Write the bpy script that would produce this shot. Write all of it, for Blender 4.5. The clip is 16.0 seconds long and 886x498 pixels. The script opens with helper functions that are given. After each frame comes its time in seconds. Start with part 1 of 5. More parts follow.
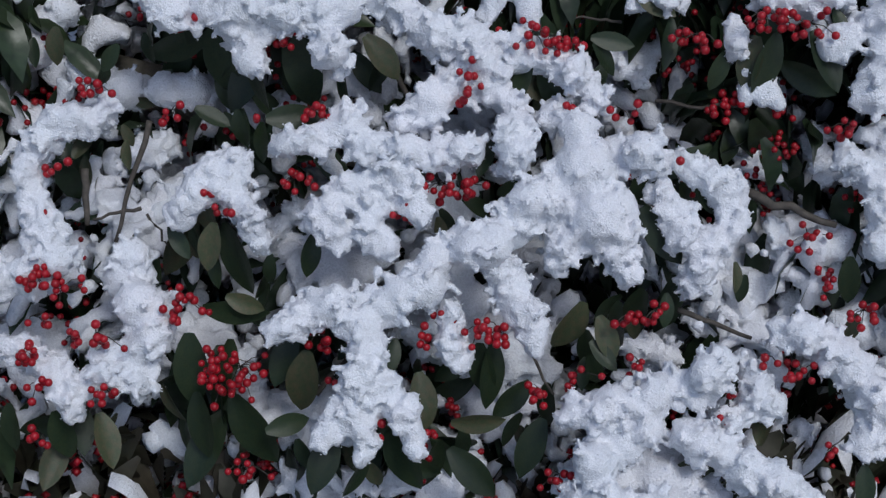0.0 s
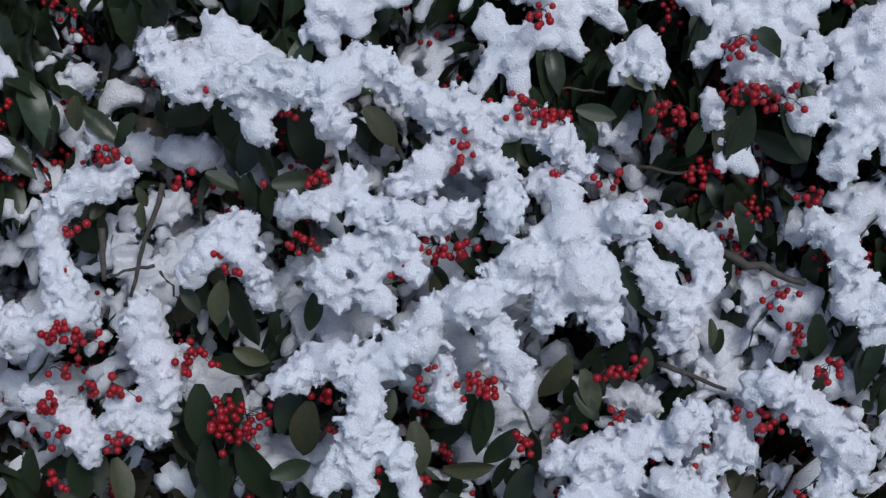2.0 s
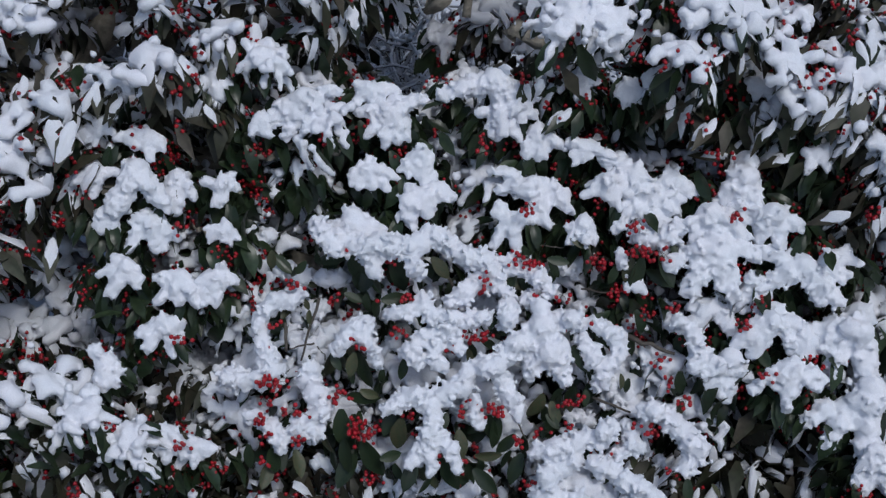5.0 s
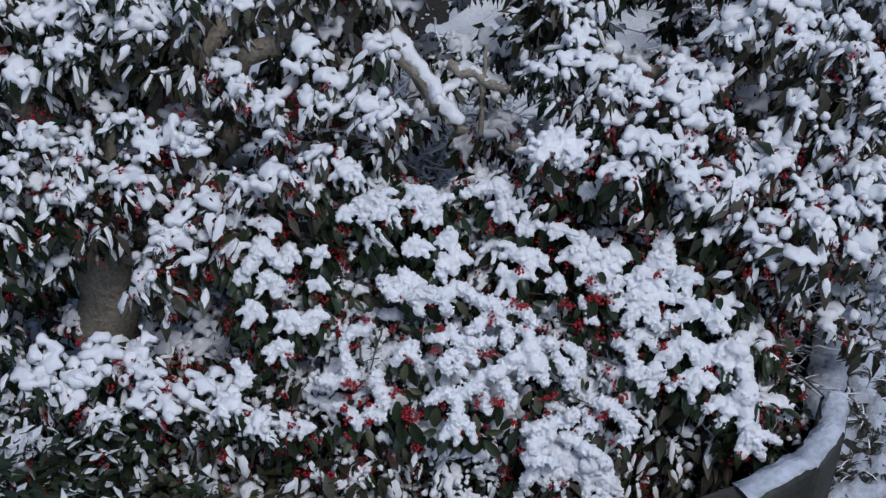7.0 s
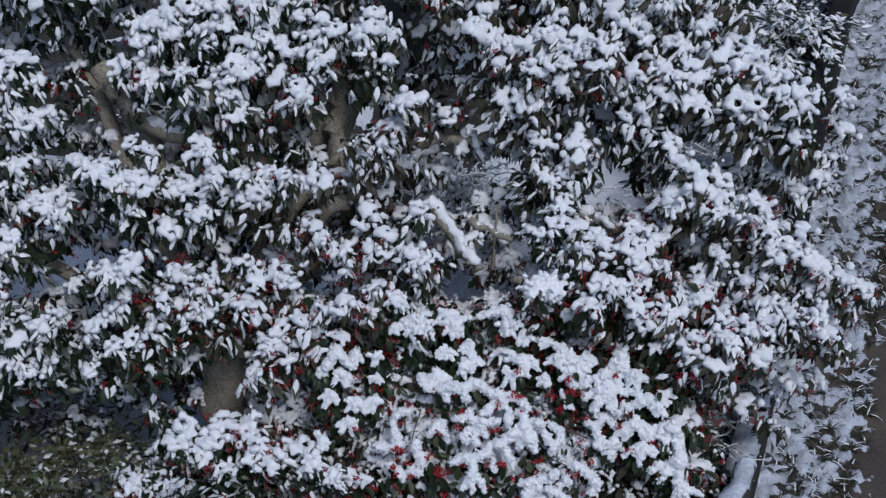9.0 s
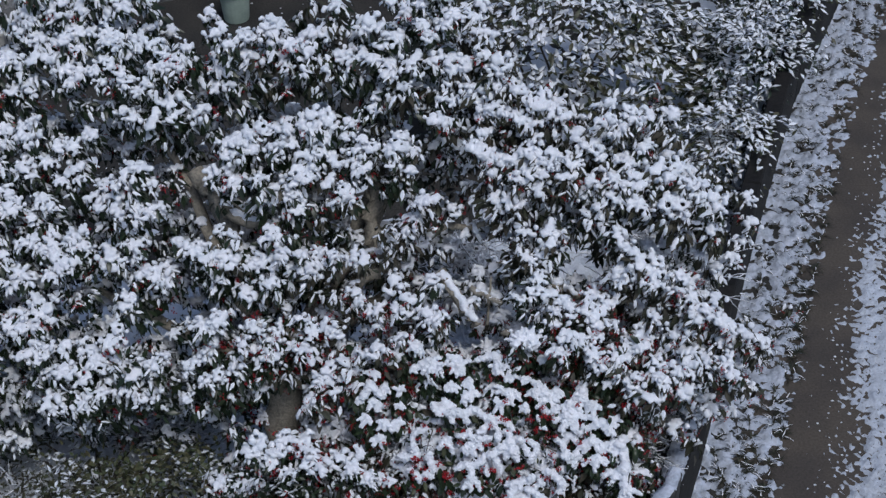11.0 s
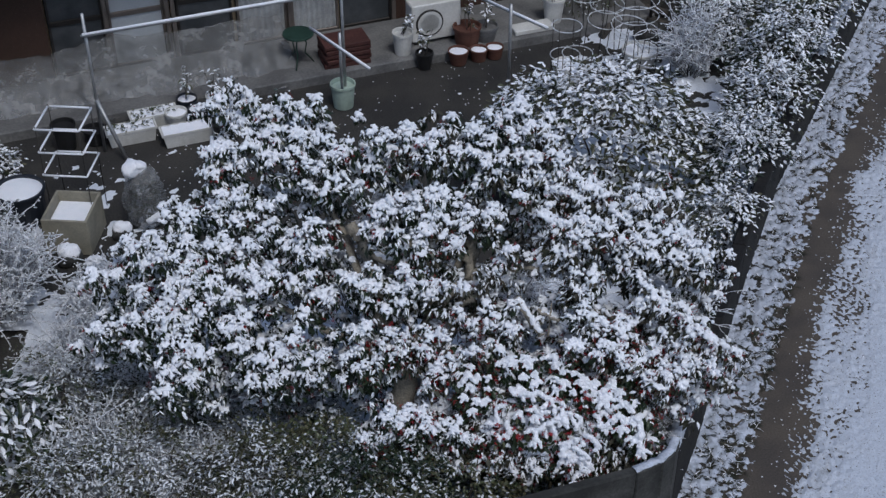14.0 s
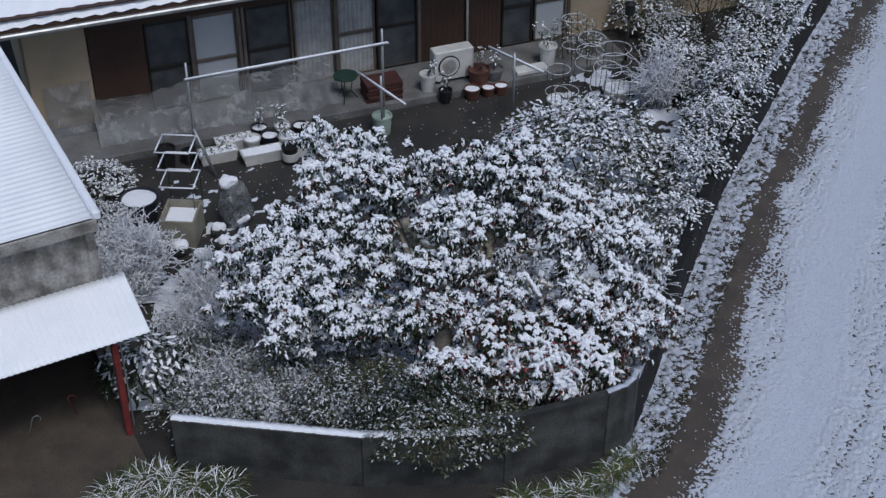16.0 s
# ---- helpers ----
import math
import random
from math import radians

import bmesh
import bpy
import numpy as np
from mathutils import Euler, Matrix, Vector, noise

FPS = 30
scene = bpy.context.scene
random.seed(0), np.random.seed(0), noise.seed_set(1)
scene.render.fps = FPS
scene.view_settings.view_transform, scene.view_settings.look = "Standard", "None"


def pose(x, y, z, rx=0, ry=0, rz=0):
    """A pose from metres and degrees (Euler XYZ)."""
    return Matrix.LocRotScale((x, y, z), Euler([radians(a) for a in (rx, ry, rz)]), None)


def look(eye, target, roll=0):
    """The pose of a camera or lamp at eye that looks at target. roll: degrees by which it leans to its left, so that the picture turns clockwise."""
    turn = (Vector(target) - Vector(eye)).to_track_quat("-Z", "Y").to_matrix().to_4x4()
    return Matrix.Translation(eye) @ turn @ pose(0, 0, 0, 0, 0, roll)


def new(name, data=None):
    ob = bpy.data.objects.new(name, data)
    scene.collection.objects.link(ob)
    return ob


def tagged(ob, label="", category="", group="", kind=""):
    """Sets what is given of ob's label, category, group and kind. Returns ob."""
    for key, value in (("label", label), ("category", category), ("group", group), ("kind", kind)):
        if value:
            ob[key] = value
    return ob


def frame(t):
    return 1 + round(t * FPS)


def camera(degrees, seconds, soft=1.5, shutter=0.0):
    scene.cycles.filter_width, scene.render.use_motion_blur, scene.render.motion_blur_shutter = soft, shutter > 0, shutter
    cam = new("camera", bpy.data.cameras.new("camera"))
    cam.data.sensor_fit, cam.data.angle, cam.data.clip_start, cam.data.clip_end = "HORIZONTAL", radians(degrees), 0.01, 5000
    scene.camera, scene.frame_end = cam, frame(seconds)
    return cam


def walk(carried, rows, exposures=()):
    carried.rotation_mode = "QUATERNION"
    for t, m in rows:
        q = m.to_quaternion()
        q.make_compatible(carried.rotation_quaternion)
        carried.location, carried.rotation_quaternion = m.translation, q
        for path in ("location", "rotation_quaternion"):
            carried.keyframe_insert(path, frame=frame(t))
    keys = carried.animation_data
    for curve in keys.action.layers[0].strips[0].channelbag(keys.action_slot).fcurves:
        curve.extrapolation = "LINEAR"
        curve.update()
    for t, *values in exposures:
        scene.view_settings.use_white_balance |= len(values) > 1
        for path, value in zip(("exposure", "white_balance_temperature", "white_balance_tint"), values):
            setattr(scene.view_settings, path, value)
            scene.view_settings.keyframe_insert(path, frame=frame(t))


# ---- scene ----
cam = camera(35.3, 16.0, 1.4)
ROWS = [
    (0.0, 1.104, 11.580, 2.084, 49.553, -0.762, -4.796),
    (0.5, 1.117, 11.580, 2.085, 49.555, -0.890, -4.750),
    (1.0, 1.130, 11.588, 2.099, 49.614, -0.968, -4.748),
    (1.5, 1.117, 11.601, 2.110, 49.678, -0.957, -4.686),
    (2.0, 1.105, 11.542, 2.191, 49.761, -0.953, -4.665),
    (2.5, 1.091, 11.434, 2.334, 49.911, -1.016, -4.593),
    (3.0, 1.071, 11.303, 2.477, 50.004, -1.065, -4.521),
    (3.5, 1.048, 11.158, 2.637, 50.111, -1.142, -4.412),
    (4.0, 1.029, 10.990, 2.812, 50.221, -0.982, -4.531),
    (6.5, 0.881, 9.999, 3.788, 50.442, -0.530, -4.259),
    (7.0, 0.878, 9.674, 4.159, 50.117, -0.172, -3.807),
    (7.5, 0.897, 9.439, 4.556, 49.918, 0.172, -3.100),
    (8.0, 0.927, 9.213, 4.933, 49.658, 0.538, -2.413),
    (8.5, 0.954, 8.966, 5.318, 49.570, 0.855, -1.886),
    (9.0, 0.950, 8.650, 5.664, 49.681, 0.919, -1.738),
    (11.5, 0.875, 6.762, 7.564, 51.245, 0.692, -1.311),
    (12.0, 0.806, 6.317, 7.945, 51.745, 0.619, -1.381),
    (12.5, 0.702, 5.844, 8.276, 52.244, 0.401, -1.246),
    (13.0, 0.598, 5.314, 8.629, 52.763, 0.098, -0.868),
    (13.5, 0.491, 4.739, 8.991, 53.038, -0.053, -0.237),
    (14.0, 0.393, 4.099, 9.394, 53.244, 0.009, 0.343),
    (14.5, 0.322, 3.304, 9.897, 53.406, -0.161, 0.595),
    (15.0, 0.237, 2.303, 10.534, 53.535, -0.247, 0.577),
    (15.5, 0.126, 1.164, 11.264, 53.731, -0.281, 0.486),
    (16.0, 0.000, -0.000, 12.000, 54.000, -0.000, 0.000),
]
walk(cam, [(t, pose(*p)) for t, *p in ROWS])

# ---- light: a dull winter morning, soft and bluish ----
world = bpy.data.worlds.new("sky")
scene.world = world
world.use_nodes = True
wn = world.node_tree.nodes
sky = wn.new("ShaderNodeTexSky")
sky.sky_type, sky.sun_disc = "NISHITA", False
sky.sun_elevation, sky.sun_rotation = radians(59), radians(151)
sky.dust_density, sky.ozone_density = 2.0, 3.0
wn["Background"].inputs["Strength"].default_value = 0.11
world.node_tree.links.new(sky.outputs[0], wn["Background"].inputs[0])
sun = new("sun", bpy.data.lights.new("sun", "SUN"))
sun.data.energy, sun.data.angle, sun.data.color = 1.3, radians(16), (0.96, 0.98, 1.0)
sun.matrix_world = look((6, 4, 22), (0, 15, 0))
scene.view_settings.exposure = -0.06

# ---- materials ----


def mat(name, color, rough=0.7, metal=0.0, grain=60.0, amount=0.25, blotch=3.0, bump=0.15, color2=None, mix_at=0.5, spec=0.4,
        per_object=0.0, sub=0.0, alpha=1.0, trans=0.0, dist=0.004, soft=0.12):
    """A surface with two scales of variation: fine grain and broad blotches towards color2."""
    m = bpy.data.materials.new(name)
    m.use_nodes = True
    n, l = m.node_tree.nodes, m.node_tree.links
    b = n["Principled BSDF"]
    tc = n.new("ShaderNodeTexCoord")
    n1, n2 = n.new("ShaderNodeTexNoise"), n.new("ShaderNodeTexNoise")
    n1.inputs["Scale"].default_value, n1.inputs["Detail"].default_value = grain, 5
    n2.inputs["Scale"].default_value, n2.inputs["Detail"].default_value = blotch, 4
    for k in (n1, n2):
        l.new(tc.outputs["Object"], k.inputs["Vector"])
    ramp = n.new("ShaderNodeMapRange")
    ramp.inputs[1].default_value, ramp.inputs[2].default_value = mix_at - soft, mix_at + soft
    l.new(n2.outputs["Fac"], ramp.inputs[0])
    mx = n.new("ShaderNodeMix")
    mx.data_type = "RGBA"
    mx.inputs[6].default_value = (*color, 1)
    mx.inputs[7].default_value = (*(color2 or [c * 0.75 for c in color]), 1)
    l.new(ramp.outputs[0], mx.inputs[0])
    hsv = n.new("ShaderNodeHueSaturation")
    l.new(mx.outputs[2], hsv.inputs["Color"])
    val = n.new("ShaderNodeMapRange")
    val.inputs[1].default_value, val.inputs[2].default_value = 0.3, 0.7
    val.inputs[3].default_value, val.inputs[4].default_value = 1 - amount, 1 + amount
    l.new(n1.outputs["Fac"], val.inputs[0])
    out = val.outputs[0]
    if per_object:
        info, geo = n.new("ShaderNodeObjectInfo"), n.new("ShaderNodeNewGeometry")
        s = n.new("ShaderNodeMath")
        l.new(info.outputs["Random"], s.inputs[0])
        l.new(geo.outputs["Random Per Island"], s.inputs[1])
        r = n.new("ShaderNodeMapRange")
        r.inputs[2].default_value = 2.0
        r.inputs[3].default_value, r.inputs[4].default_value = 1 - per_object, 1 + per_object
        l.new(s.outputs[0], r.inputs[0])
        mu = n.new("ShaderNodeMath")
        mu.operation = "MULTIPLY"
        l.new(out, mu.inputs[0])
        l.new(r.outputs[0], mu.inputs[1])
        out = mu.outputs[0]
    l.new(out, hsv.inputs["Value"])
    l.new(hsv.outputs[0], b.inputs["Base Color"])
    b.inputs["Roughness"].default_value, b.inputs["Metallic"].default_value = rough, metal
    b.inputs["Specular IOR Level"].default_value = spec
    b.inputs["Alpha"].default_value = alpha
    b.inputs["Transmission Weight"].default_value = trans
    if sub:
        b.inputs["Subsurface Weight"].default_value = sub
        b.inputs["Subsurface Radius"].default_value = (0.006, 0.007, 0.009)
        b.inputs["Subsurface Scale"].default_value = 1.0
    if bump:
        bp = n.new("ShaderNodeBump")
        bp.inputs["Strength"].default_value, bp.inputs["Distance"].default_value = bump, dist
        l.new(n1.outputs["Fac"], bp.inputs["Height"])
        l.new(bp.outputs[0], b.inputs["Normal"])
    return m


M_SNOW = mat("snow", (0.885, 0.9, 0.955), 0.85, grain=520, amount=0.1, blotch=9, bump=0.75, color2=(0.84, 0.875, 0.93), spec=0.25, dist=0.004)
M_SNOWG = mat("ground_snow", (0.72, 0.76, 0.82), 0.9, grain=45, amount=0.08, blotch=1.2, bump=0.6, color2=(0.62, 0.66, 0.73), spec=0.2, dist=0.02)
# greyer, bluer snow for the verge and the corner and lane-side copings
M_LANE = mat("grey_blue_snow", (0.5, 0.545, 0.64), 0.9, grain=50, amount=0.16, blotch=9, bump=0.6, color2=(0.36, 0.4, 0.47), spec=0.2, dist=0.02)
M_LANESNOW = mat("speckled_lane_snow", (0.49, 0.535, 0.615), 0.9, grain=50, amount=0.1, blotch=60, bump=0.6, color2=(0.14, 0.135, 0.13), mix_at=0.66, soft=0.05, spec=0.2, dist=0.02)
M_FROST = mat("frosty_snow", (0.72, 0.75, 0.8), 0.9, grain=200, amount=0.2, blotch=6, bump=0.5, color2=(0.5, 0.53, 0.56), spec=0.2)
M_LEAF = mat("dark_leaf", (0.017, 0.031, 0.016), 0.34, grain=90, amount=0.3, blotch=14, bump=0.15, color2=(0.024, 0.036, 0.017), spec=0.36, per_object=0.5)
M_LEAFB = mat("olive_leaf", (0.045, 0.06, 0.03), 0.45, grain=90, amount=0.3, blotch=10, bump=0.15, color2=(0.07, 0.065, 0.035), spec=0.4, per_object=0.5)
M_LEAFD = mat("curled_brown_leaf", (0.05, 0.042, 0.028), 0.55, grain=80, amount=0.3, blotch=10, color2=(0.03, 0.036, 0.02), spec=0.4, per_object=0.5)
M_BERRY = mat("red_berry", (0.25, 0.005, 0.014), 0.35, grain=150, amount=0.2, blotch=60, bump=0.0, color2=(0.32, 0.01, 0.015), spec=0.4, per_object=0.4)
M_BARK = mat("grey_bark", (0.25, 0.225, 0.185), 0.85, grain=70, amount=0.35, blotch=9, bump=0.7, color2=(0.27, 0.245, 0.2), dist=0.01)
M_TWIG = mat("dark_twig", (0.05, 0.042, 0.036), 0.8, grain=120, amount=0.3, blotch=10, bump=0.3, color2=(0.09, 0.08, 0.07))
M_CONC = mat("weathered_concrete", (0.065, 0.065, 0.062), 0.85, grain=35, amount=0.3, blotch=2.6, bump=0.4, color2=(0.022, 0.023, 0.022), dist=0.01)
# far darker than the concrete of the other garden walls
M_WALLD = mat("near_black_concrete", (0.013, 0.0125, 0.013), 0.85, grain=35, amount=0.3, blotch=1.5, bump=0.4, color2=(0.024, 0.023, 0.022), spec=0.2, dist=0.01)
M_STEP = mat("pale_concrete", (0.17, 0.17, 0.168), 0.8, grain=30, amount=0.2, blotch=2.2, bump=0.25, color2=(0.11, 0.11, 0.11))
M_SOIL = mat("dark_gravel_soil", (0.045, 0.042, 0.038), 0.8, grain=55, amount=0.45, blotch=1.6, bump=0.9, color2=(0.028, 0.027, 0.026), dist=0.02)
M_WET = mat("wet_brown_asphalt", (0.085, 0.07, 0.055), 0.6, grain=60, amount=0.3, blotch=2.5, bump=0.5, color2=(0.06, 0.05, 0.042), dist=0.008)
M_BEIGE = mat("beige_plaster", (0.5, 0.4, 0.28), 0.85, grain=60, amount=0.1, blotch=1.4, bump=0.2, color2=(0.43, 0.35, 0.25))
M_BROWN = mat("brown_shutter", (0.06, 0.033, 0.024), 0.6, grain=40, amount=0.15, blotch=2, bump=0.1, color2=(0.05, 0.028, 0.02))
M_FRAME = mat("dark_aluminium", (0.05, 0.045, 0.042), 0.45, metal=0.5, grain=80, amount=0.15, bump=0.05)
M_SASH = mat("bronze_aluminium", (0.22, 0.19, 0.17), 0.45, metal=0.6, grain=80, amount=0.15, bump=0.05)
M_FROSTED = mat("frosted_glass", (0.5, 0.53, 0.55), 0.35, grain=30, amount=0.05, blotch=2, bump=0.05, color2=(0.46, 0.49, 0.51))
M_DARKG = mat("dark_screen", (0.085, 0.09, 0.095), 0.4, grain=150, amount=0.2, blotch=3, bump=0.1, color2=(0.045, 0.05, 0.055))
M_CURT = mat("grey_curtain", (0.42, 0.43, 0.43), 0.85, grain=50, amount=0.12, blotch=5, bump=0.1)
M_WHITE = mat("white_plastic", (0.62, 0.62, 0.6), 0.45, grain=40, amount=0.08, blotch=4, bump=0.05, color2=(0.5, 0.5, 0.48))
M_BLACK = mat("black_plastic", (0.018, 0.018, 0.019), 0.45, grain=60, amount=0.25, blotch=5, bump=0.05)
M_NAVY = mat("dark_blue_plastic", (0.02, 0.025, 0.035), 0.45, grain=60, amount=0.2, blotch=4, bump=0.05)
M_TERRA = mat("terracotta", (0.1, 0.04, 0.028), 0.8, grain=60, amount=0.2, blotch=8, bump=0.2, color2=(0.1, 0.045, 0.032))
M_RED = mat("dull_red_paint", (0.2, 0.03, 0.028), 0.55, grain=50, amount=0.25, blotch=5, bump=0.15, color2=(0.12, 0.025, 0.025))
M_REDB = mat("red_brown_boards", (0.075, 0.028, 0.024), 0.75, grain=50, amount=0.3, blotch=5, bump=0.2)
M_MINT = mat("pale_green_bucket", (0.4, 0.5, 0.43), 0.5, grain=40, amount=0.08, blotch=5, bump=0.05)
M_GREENP = mat("green_painted_metal", (0.03, 0.07, 0.055), 0.5, metal=0.3, grain=60, amount=0.2, blotch=6, bump=0.1)
M_STEEL = mat("galvanised_steel", (0.42, 0.43, 0.44), 0.45, metal=0.7, grain=60, amount=0.15, blotch=6, bump=0.1)
M_TIN = mat("snowy_corrugated_iron", (0.87, 0.89, 0.92), 0.75, grain=60, amount=0.05, blotch=1.5, bump=0.3, color2=(0.82, 0.85, 0.89), spec=0.3)
M_SIDING = mat("stained_siding", (0.34, 0.33, 0.31), 0.8, grain=30, amount=0.25, blotch=3.5, bump=0.2, color2=(0.13, 0.12, 0.11))
# dark board colour carries the shade inside the shed and under its awning
M_SHADEBOARD = mat("shade_coloured_shed_boards", (0.05, 0.047, 0.044), 0.9, grain=20, amount=0.3, blotch=2, bump=0.2)
M_FILM = mat("clear_plastic_sheet", (0.16, 0.165, 0.17), 0.2, grain=9, amount=0.35, blotch=3, bump=1.0, color2=(0.3, 0.31, 0.32), alpha=0.55, dist=0.05)
M_GRASS = mat("strappy_green_leaf", (0.05, 0.085, 0.03), 0.5, grain=50, amount=0.3, blotch=6, bump=0.1, color2=(0.12, 0.12, 0.05), per_object=0.4)
M_BOX = mat("khaki_plastic", (0.3, 0.28, 0.22), 0.6, grain=40, amount=0.12, blotch=4, bump=0.1, color2=(0.22, 0.21, 0.17))

# ---- building helpers ----
rng = np.random.default_rng(7)


def mesh_from(name, verts, faces, material, smooth=True):
    me = bpy.data.meshes.new(name)
    me.from_pydata([tuple(v) for v in verts], [], [tuple(f) for f in faces])
    me.materials.append(material)
    if smooth:
        me.polygons.foreach_set("use_smooth", [True] * len(me.polygons))
    me.update()
    return me


def link(name, me, parent=None, m=None, label="", category="", group="", kind=""):
    ob = new(name, me)
    if m is not None:
        ob.matrix_basis = m
    if parent is not None:
        ob.parent = parent
    return tagged(ob, label, category, group, kind)


def part(name, bm, material, parent=None, label="", smooth=False, m=None, category="", group="", kind=""):
    """A bmesh as one mesh object under a thing or part."""
    me = bpy.data.meshes.new(name)
    bm.to_mesh(me)
    bm.free()
    me.materials.append(material)
    if smooth:
        me.polygons.foreach_set("use_smooth", [True] * len(me.polygons))
    return link(name, me, parent, m, label, category, group, kind)


def thing(name, label, category, m=None, group="", kind=""):
    ob = new(name)
    ob.empty_display_size = 0.1
    if m is not None:
        ob.matrix_basis = m
    return tagged(ob, label, category, group, kind)


def box(x0, x1, y0, y1, z0, z1, bevel=0.006, bm=None):
    bm = bm or bmesh.new()
    r = bmesh.ops.create_cube(bm, size=1)
    bmesh.ops.scale(bm, vec=(x1 - x0, y1 - y0, z1 - z0), verts=r["verts"])
    bmesh.ops.translate(bm, vec=((x0 + x1) / 2, (y0 + y1) / 2, (z0 + z1) / 2), verts=r["verts"])
    if bevel:
        es = list({e for v in r["verts"] for e in v.link_edges})
        bmesh.ops.bevel(bm, geom=es, offset=bevel, segments=1, affect="EDGES")
    return bm


def lathe(profile, n=20, bm=None, at=(0, 0, 0)):
    """A turned solid from (radius, height) rows."""
    bm = bm or bmesh.new()
    rings = []
    for r, z in profile:
        rings.append([bm.verts.new((at[0] + r * math.cos(2 * math.pi * i / n), at[1] + r * math.sin(2 * math.pi * i / n), at[2] + z)) for i in range(n)])
    for a, b in zip(rings, rings[1:]):
        for i in range(n):
            bm.faces.new((a[i], a[(i + 1) % n], b[(i + 1) % n], b[i]))
    bm.faces.new(rings[0][::-1])
    bm.faces.new(rings[-1])
    return bm


def tube_data(points, radii, n=6):
    """Verts and faces of a tapered tube along points."""
    P = [Vector(p) for p in points]
    verts, faces = [], []
    for i, p in enumerate(P):
        d = (P[min(i + 1, len(P) - 1)] - P[max(i - 1, 0)]).normalized()
        a = d.orthogonal().normalized()
        b = d.cross(a)
        for k in range(n):
            w = 2 * math.pi * k / n
            verts.append(p + (a * math.cos(w) + b * math.sin(w)) * radii[i])
    for i in range(len(P) - 1):
        for k in range(n):
            faces.append((i * n + k, i * n + (k + 1) % n, (i + 1) * n + (k + 1) % n, (i + 1) * n + k))
    faces.append(tuple(range(n))[::-1])
    faces.append(tuple(range((len(P) - 1) * n, len(P) * n)))
    return verts, faces


class Heap:
    """Gathers many small meshes into one."""

    def __init__(self):
        self.v, self.f, self.n = [], [], 0

    def add(self, verts, faces, m=None):
        a = np.array([tuple(v) for v in verts], float) if not isinstance(verts, np.ndarray) else verts
        if m is not None:
            q = np.array(m)
            a = a @ q[:3, :3].T + q[:3, 3]
        self.v.append(a)
        self.f.extend([tuple(i + self.n for i in f) for f in faces])
        self.n += len(a)

    def mesh(self, name, material, smooth=True):
        return mesh_from(name, np.concatenate(self.v) if self.v else np.zeros((0, 3)), self.f, material, smooth)


def wander(a, b, n, amp, g):
    """A crooked line from a to b."""
    a, b = np.array(a, float), np.array(b, float)
    t = np.linspace(0, 1, n)[:, None]
    off = g.normal(0, amp, (n, 3)) * np.sin(np.pi * t)
    return a + (b - a) * t + off


# leaf shapes: length along +y from the origin, upper side +z
def leaf_data(length, width, droop, fold=0.25, rows=7, thick=0.0, pointed=1.0):
    verts, faces = [], []
    for i in range(rows):
        t = i / (rows - 1)
        w = width / 2 * (math.sin(math.pi * min(1, t * 0.94 + 0.06)) ** (0.75 * pointed))
        y = length * t * (1 - 0.25 * droop * t)
        z = -droop * length * t * t * 0.6
        for s in (-1, -0.5, 0, 0.5, 1):
            verts.append((s * w, y, z + abs(s) * w * fold + thick))
    for i in range(rows - 1):
        for k in range(4):
            a = i * 5 + k
            faces.append((a, a + 1, a + 6, a + 5))
    return np.array(verts), faces


def ico(sub=1):
    bm = bmesh.new()
    bmesh.ops.create_icosphere(bm, subdivisions=sub, radius=1)
    v = np.array([x.co[:] for x in bm.verts])
    f = [tuple(x.index for x in q.verts) for q in bm.faces]
    bm.free()
    return v, f


ICO1, ICO2, ICO3 = ico(1), ico(2), ico(3)


def fuse(spheres, voxel, rough, seed, decimate=1.0, fine=0.0, soften=2):
    """Many balls of snow melted into one lumpy mass; spheres: (x, y, z, r)."""
    h = Heap()
    for x, y, z, r in spheres:
        v, f = ICO1 if r < 0.01 else ICO2
        h.add(v * r + np.array((x, y, z)), f)
    me = h.mesh("tmp", M_SNOW)
    ob = new("tmp", me)
    md = ob.modifiers.new("r", "REMESH")
    md.mode, md.voxel_size = "VOXEL", voxel
    sm = ob.modifiers.new("s", "SMOOTH")
    sm.iterations, sm.factor = soften, 0.5
    if decimate < 1:
        dc = ob.modifiers.new("d", "DECIMATE")
        dc.ratio = decimate
    bpy.context.view_layer.update()
    res = bpy.data.meshes.new_from_object(ob.evaluated_get(bpy.context.evaluated_depsgraph_get()))
    bpy.data.objects.remove(ob)
    co = np.zeros(len(res.vertices) * 3)
    no = np.zeros(len(res.vertices) * 3)
    res.vertices.foreach_get("co", co)
    res.vertices.foreach_get("normal", no)
    co, no = co.reshape(-1, 3), no.reshape(-1, 3)
    for i in range(len(co)):
        p = Vector(co[i]) + Vector((seed * 3.1, 0, 0))
        d = noise.noise(p * (0.25 / rough)) * rough + noise.noise(p * (0.7 / rough)) * rough * 0.5
        if fine:
            d += noise.noise(p * (1.0 / fine)) * fine * 0.45
        co[i] += no[i] * d
    res.vertices.foreach_set("co", co.ravel())
    res.materials.clear()
    res.materials.append(M_SNOW)
    res.polygons.foreach_set("use_smooth", [True] * len(res.polygons))
    res.update()
    return res


